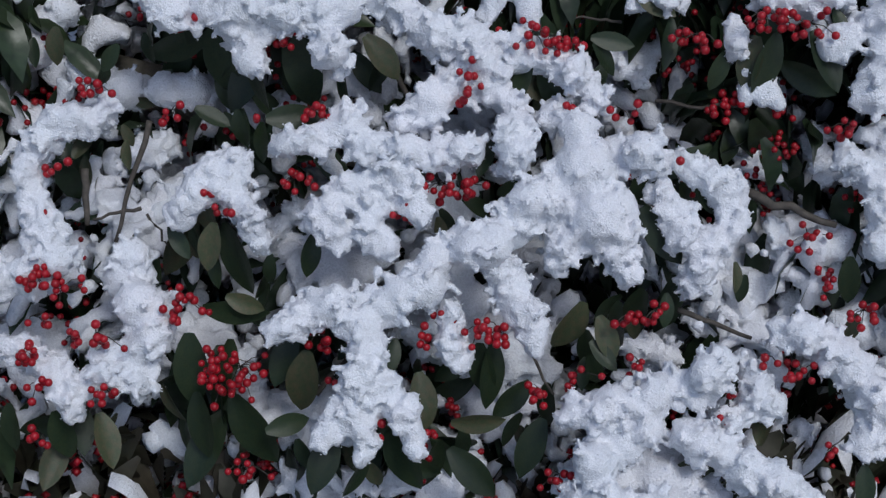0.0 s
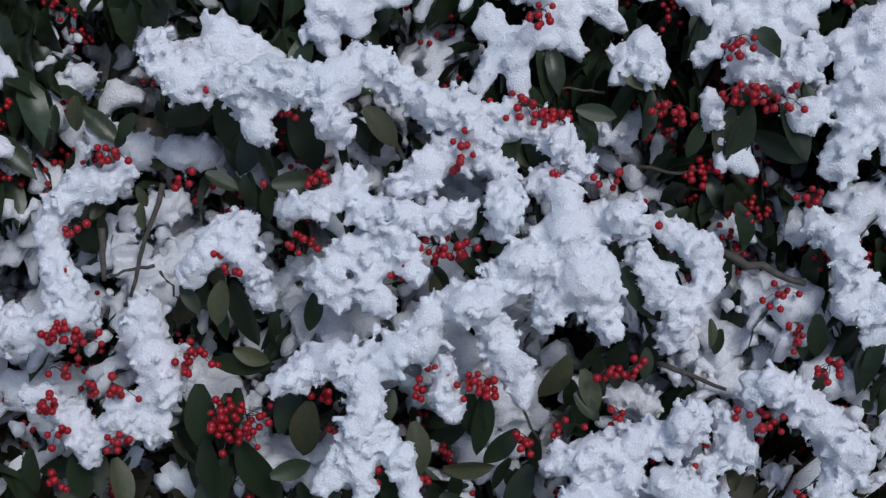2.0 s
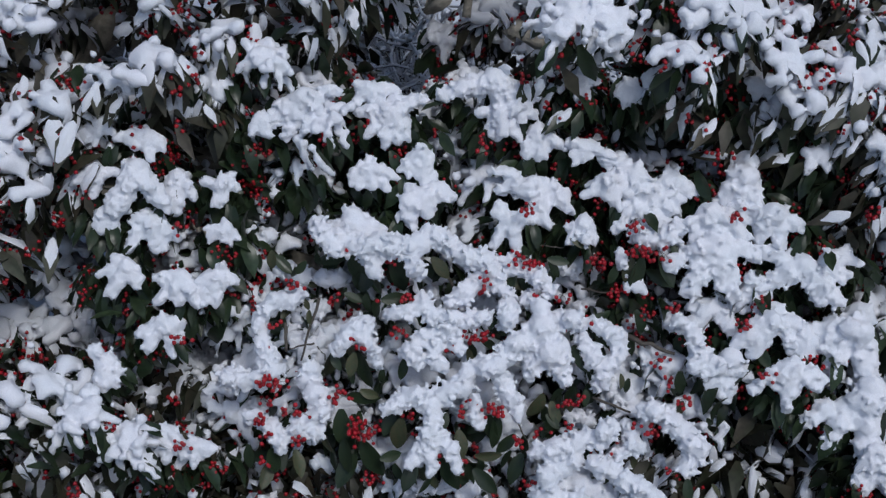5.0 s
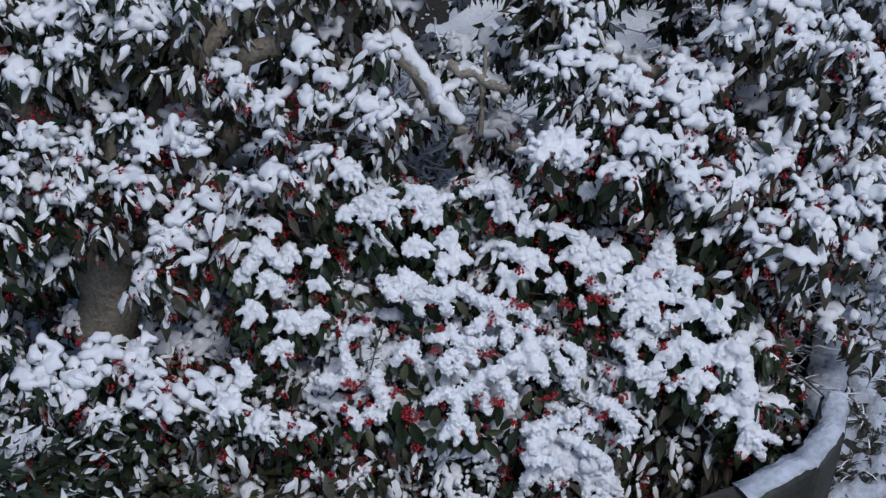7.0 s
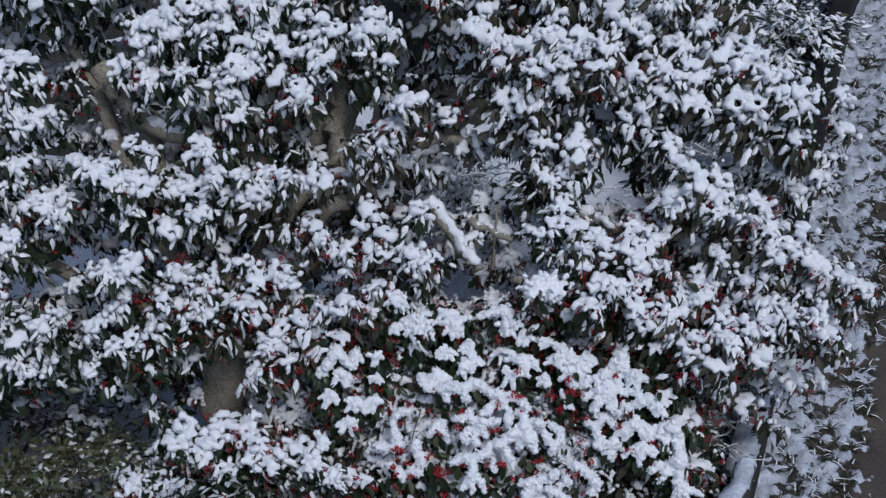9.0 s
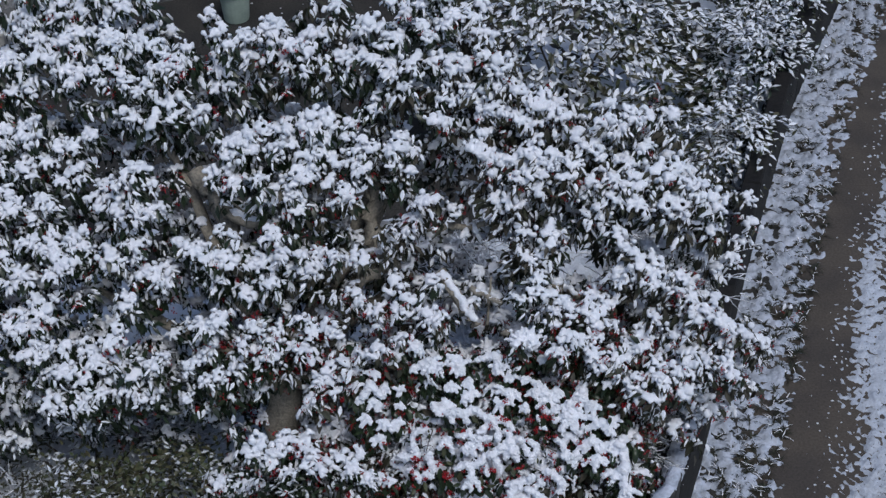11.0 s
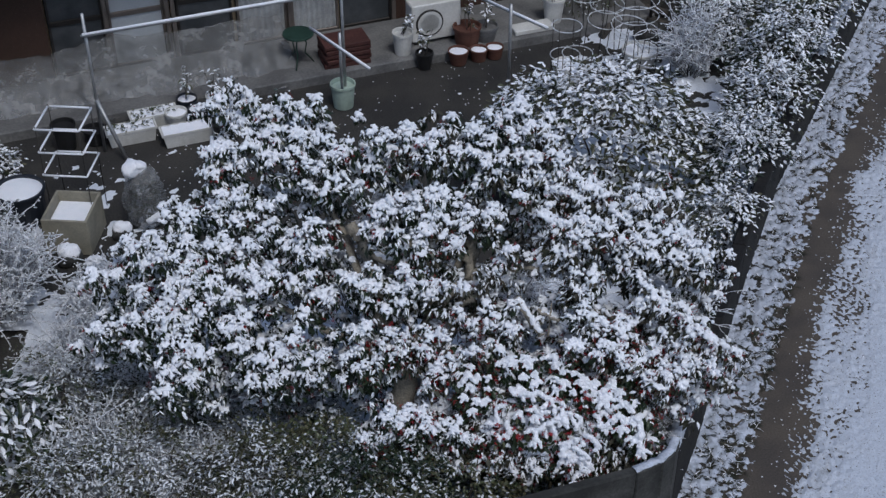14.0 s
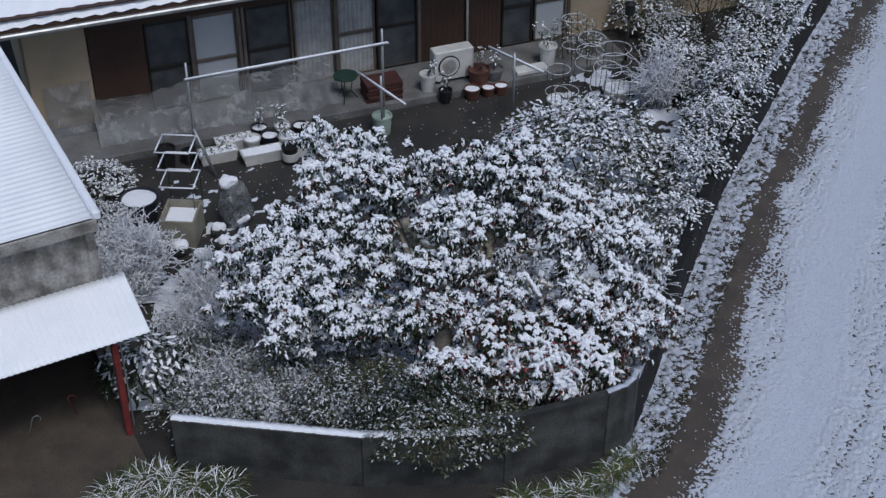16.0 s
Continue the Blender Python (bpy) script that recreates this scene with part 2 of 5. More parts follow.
# ---- ground ----
def sheet(name, x0, x1, y0, y1, nx, ny, height, material, keep=None):
    verts, faces = [], []
    for j in range(ny + 1):
        for i in range(nx + 1):
            x, y = x0 + (x1 - x0) * i / nx, y0 + (y1 - y0) * j / ny
            verts.append((x, y, height(x, y)))
    for j in range(ny):
        for i in range(nx):
            if keep is None or keep(x0 + (x1 - x0) * (i + 0.5) / nx, y0 + (y1 - y0) * (j + 0.5) / ny):
                a = j * (nx + 1) + i
                faces.append((a, a + 1, a + nx + 2, a + nx + 1))
    return mesh_from(name, verts, faces, material)


WALL = [(2.36, 12.62), (2.75, 13.62), (3.43, 15.58), (4.32, 17.94), (5.09, 19.57), (6.5, 22.6), (9.3, 28.2)]


def wall_x(y):
    """Where the lane-side wall stands at that y."""
    return float(np.interp(y, [p[1] for p in WALL], [p[0] for p in WALL]))


def lane_s(x, y):
    """Metres across the lane, from the wall's foot; the edge bends round the front corner."""
    if y > 12.9:
        return (x - wall_x(y)) * 0.915
    return (x - wall_x(12.9)) * 0.915 + (12.9 - y) * 0.55


bm = bmesh.new()
bmesh.ops.create_grid(bm, x_segments=2, y_segments=2, size=400)
ground = part("ground", bm, M_SOIL, label="dark gravelly soil under thin snow", category="ground", kind="structure", m=pose(0, 0, -0.008))


def n3(x, y, s, k=0.0):
    return noise.noise(Vector((x * s, y * s, k)))


def edge(x):
    return max(-1.0, min(1.0, x))


road = link("road", sheet("road", 1.2, 14, 4, 34, 110, 240, lambda x, y: 0.0 + 0.003 * n3(x, y, 3), M_WET, lambda x, y: lane_s(x, y) > 0.25),
            label="narrow wet brown asphalt lane, partly snowed over", category="road", kind="structure")


def lane_snow_h(x, y):
    s = lane_s(x, y)
    start = 0.93 if y > 14 else 0.93 + (14 - y) * 0.1
    start += 0.12 * n3(x, y, 1.1, 3) + 0.09 * n3(x, y, 4, 1)
    rut = 0.012 * math.exp(-((s - 1.8) / 0.25) ** 2) + 0.012 * math.exp(-((s - 3.3) / 0.3) ** 2)
    rough = 0.007 * noise.noise(Vector((s * 6, y * 0.8, 1))) + 0.004 * n3(x, y, 9) + 0.012 * n3(x, y, 21, 3) + 0.021 * n3(x, y, 40, 3)
    e = edge((s - start) / 0.35)
    return (0.013 if e > 0 else 0.05) * e + 0.004 + rough * float(np.interp(s, [1.2, 1.6, 2.05, 2.35, 3.0, 3.3, 3.6], [2.7, 0.6, 0.6, 2.5, 2.5, 0.8, 2.6])) - rut * 0.6


lane_snow = link("lane_snow", sheet("lane_snow", 2.2, 10.5, 9, 30, 340, 800, lane_snow_h, M_LANESNOW, lambda x, y: 0.6 < lane_s(x, y) < 6),
                 label="trodden bluish snow with wheel tracks on the lane", category="snow", kind="stuff")


def verge_h(x, y):
    s = lane_s(x, y)
    e = edge((0.52 + 0.08 * n3(x, y, 3) - s) / 0.14)
    return (0.024 if e > 0 else 0.14) * e - 0.015 + 0.04 * n3(x, y, 6) + 0.055 * n3(x, y, 15) + 0.045 * n3(x, y, 30)


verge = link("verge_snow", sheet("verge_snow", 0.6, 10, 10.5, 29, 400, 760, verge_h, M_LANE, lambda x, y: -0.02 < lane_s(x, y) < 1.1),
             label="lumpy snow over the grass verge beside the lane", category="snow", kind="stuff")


# ---- garden walls ----
def wall_run(name, pts, z_top, thick, label, material):
    """A poured wall along pts with a coping of snow."""
    ob = thing(name, label, "wall", kind="structure")
    for (xa, ya), (xb, yb) in zip(pts, pts[1:]):
        L = math.hypot(xb - xa, yb - ya)
        m = pose(xa, ya, 0, 0, 0, math.degrees(math.atan2(yb - ya, xb - xa)))
        n = max(1, round(L / 1.7))
        for i in range(n):
            part("wall_panel", box(L * i / n + 0.004, L * (i + 1) / n - 0.004, 0, thick, -0.1, z_top, 0.012), material, ob, m=m)
        v, f = [], []
        reach = min(L, 1.1) if name == "wall_east" and ya < 12.7 else L
        nn = max(6, int(reach / 0.02))
        for i in range(nn + 1):
            for k, (yy, zz) in enumerate(((0.0, -0.004), (0.008, 0.008), (thick * 0.5, 0.012), (thick - 0.008, 0.008), (thick, -0.004))):
                x = reach * i / nn
                edge = 0.012 * noise.noise(Vector((xa + x * 22, ya, k * 3.0))) + 0.008 * noise.noise(Vector((xa + x * 60, ya, k * 5.0)))
                v.append((x, yy + edge + (0.012 if k == 0 else -0.012 if k == 4 else 0), z_top + zz * (1 + 0.9 * noise.noise(Vector((xa + x * 9, ya, k * 0.9))) + 0.5 * noise.noise(Vector((xa + x * 28, ya, k * 1.9))))))
        for i in range(nn):
            for k in range(4):
                a = i * 5 + k
                f.append((a, a + 5, a + 6, a + 1))
        if name == "wall_east" and 12.7 < ya < 18.5 or name == "wall_corner" and xa < 1.5:
            continue
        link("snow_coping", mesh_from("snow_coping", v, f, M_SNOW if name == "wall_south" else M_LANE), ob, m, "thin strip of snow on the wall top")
    return ob


wall_run("wall_east", WALL, 0.88, 0.14, "near-black concrete garden wall with snow along its top", M_WALLD)
wall_run("wall_south", [(-3.2, 12.02), (-0.95, 11.72), (0.72, 11.78)], 0.78, 0.13, "low stained concrete retaining wall with a snowy top", M_CONC)
wall_run("wall_corner", [(0.72, 11.78), (1.95, 12.22), (2.18, 12.34), (2.3, 12.47), (2.36, 12.62)], 1.02, 0.09, "dark concrete panels at the garden corner", M_CONC)


# snow lying inside the garden, thin towards the swept yard by the house
def garden(x, y):
    return (-6.2 if y > 15.2 else -4.0 if y > 13.0 else -3.05) < x < wall_x(max(y, 12.55)) - 0.02 and y > 12.05 + max(0, x - 0.7) * 0.4


def garden_h(x, y):
    lim = 15.6 + 0.9 * n3(x, y, 0.5, 9) + 6.5 * max(0.0, min(1.0, (x - 1.3) / 0.9))
    return 0.03 * edge((lim - y) / 0.35) + 0.01 - 0.05 * max(0.0, edge((y - 17.8) / 1.5)) + 0.04 * n3(x, y, 1.5) + 0.035 * n3(x, y, 5) + 0.02 * n3(x, y, 13)


garden_snow = link("garden_snow", sheet("garden_snow", -6.2, 7.5, 11.8, 25, 260, 250, garden_h, M_SNOWG, garden),
                   label="uneven snow on the garden soil", category="snow", kind="stuff")

# ---- the house: facade coordinates run along it, out of it and up ----
HA = 21.0
HOUSE = pose(-5.70, 20.03, 0, 0, 0, HA)     # x along the facade, -y outwards


def at_house(s, out, z=0.0, turn=0.0):
    return HOUSE @ pose(s, -out, z, 0, 0, turn)


house = thing("house", "single-storey house with brown shutters, beige plaster and snowy roof", "house", HOUSE)
part("wall", box(-1.05, 13, 0.12, 0.3, -0.1, 2.5, 0), M_BEIGE, house)
part("wall", box(-1.05, -0.9, 0.3, 6, -0.1, 2.5, 0), M_BEIGE, house)
part("plaster_panel", box(-1.02, -0.03, -0.02, 0.118, 0, 1.95, 0.01), M_BEIGE, house)
part("step", box(-1.0, 9.2, -1.25, -0.06, -0.1, 0.13, 0.015), M_STEP, house, "pale concrete step along the facade")
part("lintel", box(-0.03, 9.2, -0.05, 0.118, 1.72, 2.5, 0.01), M_BROWN, house)
for s0, s1, m_ in ((-0.02, 0.88, M_BROWN), (5.66, 6.5, M_BROWN), (6.56, 7.2, M_BROWN)):
    sh = part("shutter", box(s0, s1, -0.04, 0.1, 0.02, 1.72, 0.012), m_, house)
    for k in range(1, 8):
        x = s0 + (s1 - s0) * k / 8
        part("rib", box(x - 0.006, x + 0.006, -0.046, -0.036, 0.05, 1.68, 0), M_BROWN, sh)
for s0, s1, m_, mid in ((0.9, 1.62, M_DARKG, 0.86), (1.68, 2.42, M_FROSTED, 0.86), (2.58, 3.34, M_DARKG, 0.88), (3.4, 4.1, M_CURT, 0), (4.16, 4.84, M_CURT, 0.9),
                        (4.88, 5.62, M_DARKG, 0.9), (7.24, 7.84, M_DARKG, 0.86), (7.88, 8.5, M_FROSTED, 0.86)):
    win = part("window", box(s0, s1, 0.06, 0.1, 0.08, 1.7, 0), M_FRAME, house)
    if m_ is M_CURT:
        v, f = [], []
        for i in range(41):
            x = s0 + 0.03 + (s1 - s0 - 0.06) * i / 40
            y = 0.042 + 0.014 * math.sin(i * 1.25) + 0.006 * math.sin(i * 0.6)
            v += [(x, y, 0.12), (x, y, 1.66)]
        f = [(2 * i, 2 * i + 2, 2 * i + 3, 2 * i + 1) for i in range(40)]
        link("curtain", mesh_from("curtain", v, f, m_), win, label="pale grey pleated curtain")
    else:
        part("pane", box(s0 + 0.03, s1 - 0.03, 0.03, 0.055, 0.12, 1.66, 0), m_, win)
    for a, b, c, d in ((s0, s0 + 0.035, 0.05, 1.7), (s1 - 0.035, s1, 0.05, 1.7), (s0, s1, 0.05, 0.13), (s0, s1, 1.64, 1.7)) + (((s0, s1, mid - 0.035, mid + 0.035),) if mid else ()):
        part("sash", box(a, b, 0.0, 0.028, c, d, 0.004), M_FRAME if m_ is M_DARKG else M_SASH, win)
for s0 in (1.64, 2.45, 2.53, 4.13, 5.64, 8.54):
    part("post", box(s0 - 0.03, s0 + 0.03, -0.06, 0.0, 0.0, 1.75, 0.006), M_SASH, house)
bm = lathe([(0.022, 0), (0.022, 2.2)], 10, at=(6.53, -0.09, 0))
part("drainpipe", bm, M_WHITE, house, "thin white drainpipe", True)
# roof: eave out over the facade, snow on top
E_OUT = 0.8
v, f = [], []
for i in range(61):
    for k, (yy, zz) in enumerate(((-E_OUT, 2.3), (-E_OUT, 2.36), (5.5, 4.3), (5.5, 4.2))):
        v.append((-2.6 + 16 * i / 60, yy, zz))
for i in range(60):
    for k in range(4):
        a = i * 4 + k
        b_ = i * 4 + (k + 1) % 4
        f.append((a, a + 4, b_ + 4, b_))
roof = link("roof", mesh_from("roof", v, f, M_BROWN, False), house, label="dark tiled roof under snow")
v, f = [], []
for i in range(161):
    for k in range(31):
        x, t = -2.6 + 16 * i / 160, k / 30
        v.append((x, -E_OUT - 0.02 + 6.3 * t, 2.37 + 1.94 * t + 0.14 + 0.02 * math.sin(x * 2 * math.pi / 0.3) + 0.015 * noise.noise(Vector((x * 3, t * 18, 2))) - (0.12 if k == 0 else 0)))
for i in range(160):
    for k in range(30):
        a = i * 31 + k
        f.append((a, a + 31, a + 32, a + 1))
link("snow_layer", mesh_from("snow_layer", v, f, M_SNOW), roof, label="smooth snow over the roof tiles")
part("gutter", box(-2.6, 13.4, -E_OUT - 0.1, -E_OUT - 0.005, 2.24, 2.32, 0.02), M_STEEL, roof, "pale metal gutter")
part("soffit", box(-2.6, 13.4, -E_OUT + 0.02, 0.1, 2.5, 2.52, 0), M_BROWN, roof)

# ---- the berry tree ----
tree = thing("berry_tree", "low spreading evergreen tree with red berries, laden with snow", "tree", pose(0.04, 13.99, 0))
# the crown faces up and outwards: its middle, then its directions across, up along the slope and out of it
BOUGH_O, BOUGH_R = Vector((1.20608, 12.65220, 1.16684)), Vector((0.99641, -0.08360, 0.01330))
BOUGH_U, BOUGH_N = Vector((0.04415, 0.64732, 0.76093)), Vector((-0.07222, -0.75762, 0.64869))
T0 = Matrix.Translation((-0.04, -13.99, 0))   # children are given in world coordinates


def on_crown(u, v, d=0.0):
    return BOUGH_O + BOUGH_R * u + BOUGH_U * v + BOUGH_N * d


OCTA = (np.array(((1, 0, 0), (-1, 0, 0), (0, 1, 0), (0, -1, 0), (0, 0, 1), (0, 0, -1)), float),
        [(0, 2, 4), (2, 1, 4), (1, 3, 4), (3, 0, 4), (2, 0, 5), (1, 2, 5), (3, 1, 5), (0, 3, 5)])


def mini_leaf(ln, wd, droop, lift=0.0, dome=0.0, ragged=None):
    v = []
    rows = ((0.0, 0.25), (0.45, 1.0), (1.0, 0.1)) if ragged is None else ((0.0, 0.5), (0.28, 0.95), (0.7, 0.85), (1.0, 0.35))
    for t, w in rows:
        for s in (-1, 0, 1):
            k = 1.0 if ragged is None else ragged.uniform(0.6, 1.15)
            v.append((s * w * k * wd / 2, ln * t * (1 - 0.2 * droop * t) * (1 if ragged is None else ragged.uniform(0.88, 1.06)),
                      -droop * ln * t * t * 0.6 + abs(s) * w * wd * 0.1 * (1 if ragged is None else -1) + lift + (dome * k if s == 0 and t < 1 else 0)))
    return np.array(v), [q for i in range(0, 3 * len(rows) - 3, 3) for q in ((i, i + 1, i + 4, i + 3), (i + 1, i + 2, i + 5, i + 4))]


def spray(seed, snow_load, fine):
    """One twig end: leaves hanging round it, a ragged cap of snow on top with strips along the leaves, berries at the rim."""
    g = np.random.default_rng(seed)
    leaves, strips, balls, berries = Heap(), Heap(), [], Heap()
    sx, sy = g.uniform(0.8, 1.25), g.uniform(0.8, 1.25)
    for i in range(int(g.integers(20, 26))):
        yaw, tilt = g.uniform(0, 360), -g.uniform(5, 80)
        c = np.array((g.normal(0, 0.022) * sx, g.normal(0, 0.022) * sy, g.normal(-0.012, 0.012)))
        ln, dr = g.uniform(0.055, 0.09), g.uniform(0.3, 1.0)
        wd = ln * g.uniform(0.32, 0.42)
        m = pose(*c, 0, 0, yaw) @ pose(0, 0.008, 0, tilt, g.uniform(-25, 25), 0)
        leaves.add(*(leaf_data(ln, wd, dr, rows=4) if fine else mini_leaf(ln, wd, dr)), m)
        if g.random() < snow_load * (0.9 if tilt > -50 else 0.18):
            end = g.uniform(0.55, 0.98)
            if fine:
                thick = g.uniform(0.0065, 0.009)
                for t in np.repeat(np.linspace(0.0, end, 8), 2):
                    p = m @ Vector((g.normal(0, 0.0045) * (1.1 - t), ln * t * (1 - 0.25 * dr * t), -dr * ln * t * t * 0.6 + 0.003 + g.uniform(-0.001, 0.004)))
                    balls.append((*p, thick * g.uniform(0.7, 1.15) * (1.1 - 0.3 * t)))
            else:
                strips.add(*mini_leaf(ln * end, wd * g.uniform(0.6, 1.1), dr, 0.005, wd * 0.35, g), m)
    for i in range((64 if fine else 20) if snow_load > 0.5 else 0):
        r = g.uniform(0.006, 0.011) if fine else g.uniform(0.009, 0.0175)
        balls.append((g.normal(0, 0.025) * sx, g.normal(0, 0.025) * sy, g.uniform(-0.008, 0.014), r))
    for i in range(int(g.integers(2, 5))):
        a, r = g.uniform(0, 6.28), g.uniform(0.045, 0.078)
        c = np.array((r * math.cos(a), r * math.sin(a), g.uniform(-0.045, 0.0)))
        for k in range(int(g.integers(4, 8))):
            berries.add((ICO1 if fine else OCTA)[0] * (0.004 if fine else 0.005) + c + g.normal(0, 0.01, 3), (ICO1 if fine else OCTA)[1])
    snow = fuse(balls, 0.0042, 0.005, seed, 0.36, 0.004, 0) if fine else fuse(balls + [(0, 0, -0.004, 0.011)], 0.0062, 0.006, seed, 0.2, 0.004, 0)
    if not fine:
        v = np.zeros(len(snow.vertices) * 3)
        snow.vertices.foreach_get("co", v)
        strips.add(v.reshape(-1, 3), [tuple(p.vertices) for p in snow.polygons])
        snow = strips.mesh("snow_cap", M_SNOW)
    return leaves.mesh("spray_leaves", M_LEAF), snow, berries.mesh("berry_cluster", M_BERRY)


SPRAYS = [spray(100 + i, 0.95 if i < 9 else 0.5, True) for i in range(13)]
FAR_SPRAYS = [spray(200 + i, 1.0 if i < 9 else 0.42, False) for i in range(13)]


def raw(me):
    v = np.zeros(len(me.vertices) * 3)
    me.vertices.foreach_get("co", v)
    return v.reshape(-1, 3), [tuple(p.vertices) for p in me.polygons]


RAW = [[raw(me) for me in s] for s in FAR_SPRAYS]
g = np.random.default_rng(5)
spots = []
# tufts of the crown in centimetres: across, up the slope, radius
RIGHT_TIER = [(49, 84, 12), (62, 87, 10), (39, 82, 9), (30, 91, 7), (20, 91, 7), (67, 74, 8), (49, 70, 9), (39, 63, 8), (20, 65, 7), (57, 63, 9), (62, 53, 8), (76, 74, 7), (85, 64, 10), (91, 70, 8),
              (83, 47, 10), (74, 55, 9), (97, 45, 7), (99, 56, 8), (106, 64, 8), (112, 49, 6), (116, 57, 9), (128, 55, 8), (139, 53, 7), (143, 72, 6), (133, 65, 6), (95, 36, 6), (114, 40, 5),
              (124, 83, 8), (133, 78, 6), (112, 72, 8), (97, 80, 7), (81, 40, 8)]
MIDDLE_TIER = [(73, 129, 8), (82, 116, 9), (93, 110, 9), (76, 107, 9), (108, 101, 9), (120, 97, 9), (112, 90, 8), (126, 91, 6), (99, 97, 7), (19, 126, 9), (32, 133, 6), (40, 124, 8), (28, 112, 8),
               (32, 103, 6), (17, 115, 6), (59, 137, 8), (67, 152, 8), (79, 152, 8), (55, 152, 6), (101, 150, 8), (118, 152, 9), (126, 144, 8), (129, 133, 6), (114, 138, 7), (-37, 145, 9),
               (-46, 140, 7), (-60, 131, 8), (-50, 129, 8), (-56, 121, 6), (9, 143, 8), (14, 148, 7), (-35, 49, 8)]
FRONT_TIER = [(-54, 99, 5), (-35, 100, 5), (-43, 92, 7), (-52, 80, 7), (-37, 78, 8), (-29, 79, 5), (-56, 59, 8), (-45, 60, 8), (-52, 66, 5), (-64, 84, 6), (-73, 90, 8), (-75, 112, 5), (-88, 113, 7),
              (-68, 78, 6), (-110, 73, 15), (-121, 58, 12), (-96, 71, 10), (-112, 58, 10), (-116, 48, 8), (-129, 50, 7), (-76, 54, 9), (-85, 46, 8), (-98, 38, 9), (-102, 31, 7), (-89, 40, 6),
              (-122, -1, 8), (-133, -3, 6), (-116, 2, 7), (-99, -4, 11), (-89, -7, 8), (-108, 4, 6), (-147, -21, 9), (-141, -24, 6)]
LEFT_TIER = [(-154, -19, 6), (-160, 37, 10), (-169, 31, 8), (-175, 43, 7), (-155, 41, 6), (-146, 44, 7), (-144, 63, 6), (-163, 60, 8), (-169, 53, 7), (-159, 75, 10), (-173, 73, 8), (-133, 71, 8),
             (-135, 58, 7), (-136, 94, 9), (-127, 98, 7), (-102, 101, 9), (-90, 98, 8), (-109, 107, 8), (-98, 112, 8), (-130, 111, 10), (-114, 114, 6), (-151, 109, 9), (-169, 109, 11),
             (-176, 119, 9), (-161, 101, 7), (-125, 124, 9), (-153, 123, 8), (-113, 128, 8), (-107, 145, 10), (-98, 134, 7), (-119, 151, 8), (-84, 149, 7), (-126, 148, 6)]
TOP_LOBE = [(-291, 280, 7), (-271, 269, 11), (-298, 265, 11), (-275, 245, 15), (-251, 257, 13), (-236, 265, 9), (-213, 269, 8), (-220, 256, 13), (-290, 222, 15), (-266, 230, 15), (-247, 238, 15),
            (-224, 238, 15), (-204, 234, 15), (-227, 218, 15), (-208, 211, 13), (-188, 219, 13), (-177, 231, 9), (-250, 214, 12), (-211, 197, 9), (-184, 203, 11), (-277, 206, 11), (-297, 202, 9),
            (-269, 183, 13), (-288, 179, 11), (-246, 179, 13), (-319, 163, 13), (-300, 167, 11), (-331, 159, 9), (-269, 163, 11), (-249, 156, 11), (-206, 156, 15), (-222, 144, 15), (-206, 137, 13)]
LEFT_LOBE = [(-280, 140, 15), (-303, 136, 13), (-322, 143, 13), (-260, 136, 13), (-244, 121, 15), (-267, 117, 13), (-294, 113, 15), (-314, 108, 13), (-217, 113, 15), (-197, 102, 15), (-248, 101, 15),
             (-278, 90, 15), (-298, 89, 13), (-321, 89, 15), (-329, 101, 11), (-209, 85, 12), (-266, 70, 13), (-286, 68, 11), (-313, 70, 15), (-328, 73, 13), (-239, 59, 13), (-254, 59, 11),
             (-212, 60, 15), (-196, 48, 15), (-219, 48, 13), (-242, 28, 15), (-254, 36, 11), (-223, 32, 11), (-328, 54, 11), (-319, 35, 11), (-307, 20, 9), (-328, 12, 12)]
REAR_LOBE = [(-154, 239, 13), (-134, 245, 13), (-119, 239, 13), (-99, 235, 13), (-146, 227, 11), (-122, 227, 13), (-92, 255, 7), (-103, 222, 11), (-84, 228, 11), (-157, 215, 9), (-30, 267, 13),
             (-49, 259, 13), (-18, 252, 13), (-37, 244, 13), (-57, 240, 11), (-10, 240, 11), (-68, 247, 7), (-22, 228, 13), (-41, 224, 13), (-2, 225, 13), (13, 213, 13), (-10, 209, 13),
             (-29, 209, 11), (29, 202, 13), (17, 194, 11), (37, 198, 9), (-56, 212, 11), (-72, 204, 11), (6, 199, 11), (-172, 192, 8), (-165, 227, 10), (-66, 226, 9), (-192, 191, 8)]
UPPER_TIER = [(-129, 184, 15), (-106, 188, 15), (-87, 189, 13), (-145, 174, 13), (-122, 173, 13), (-98, 173, 13), (-75, 179, 11), (-56, 177, 15), (-83, 160, 13), (-106, 157, 13), (-137, 155, 11),
              (-152, 157, 11), (-54, 164, 11), (-29, 193, 7), (-6, 190, 11), (-2, 174, 15), (10, 163, 13), (29, 174, 13), (25, 159, 13), (68, 194, 15), (83, 194, 13), (98, 195, 8), (52, 182, 13),
              (68, 179, 13), (83, 175, 13), (49, 163, 13), (72, 159, 13)]
UPPER_TIP = [(91, 162, 13), (106, 160, 13), (122, 152, 11), (129, 137, 7), (83, 146, 8), (60, 144, 10), (104, 146, 7)]
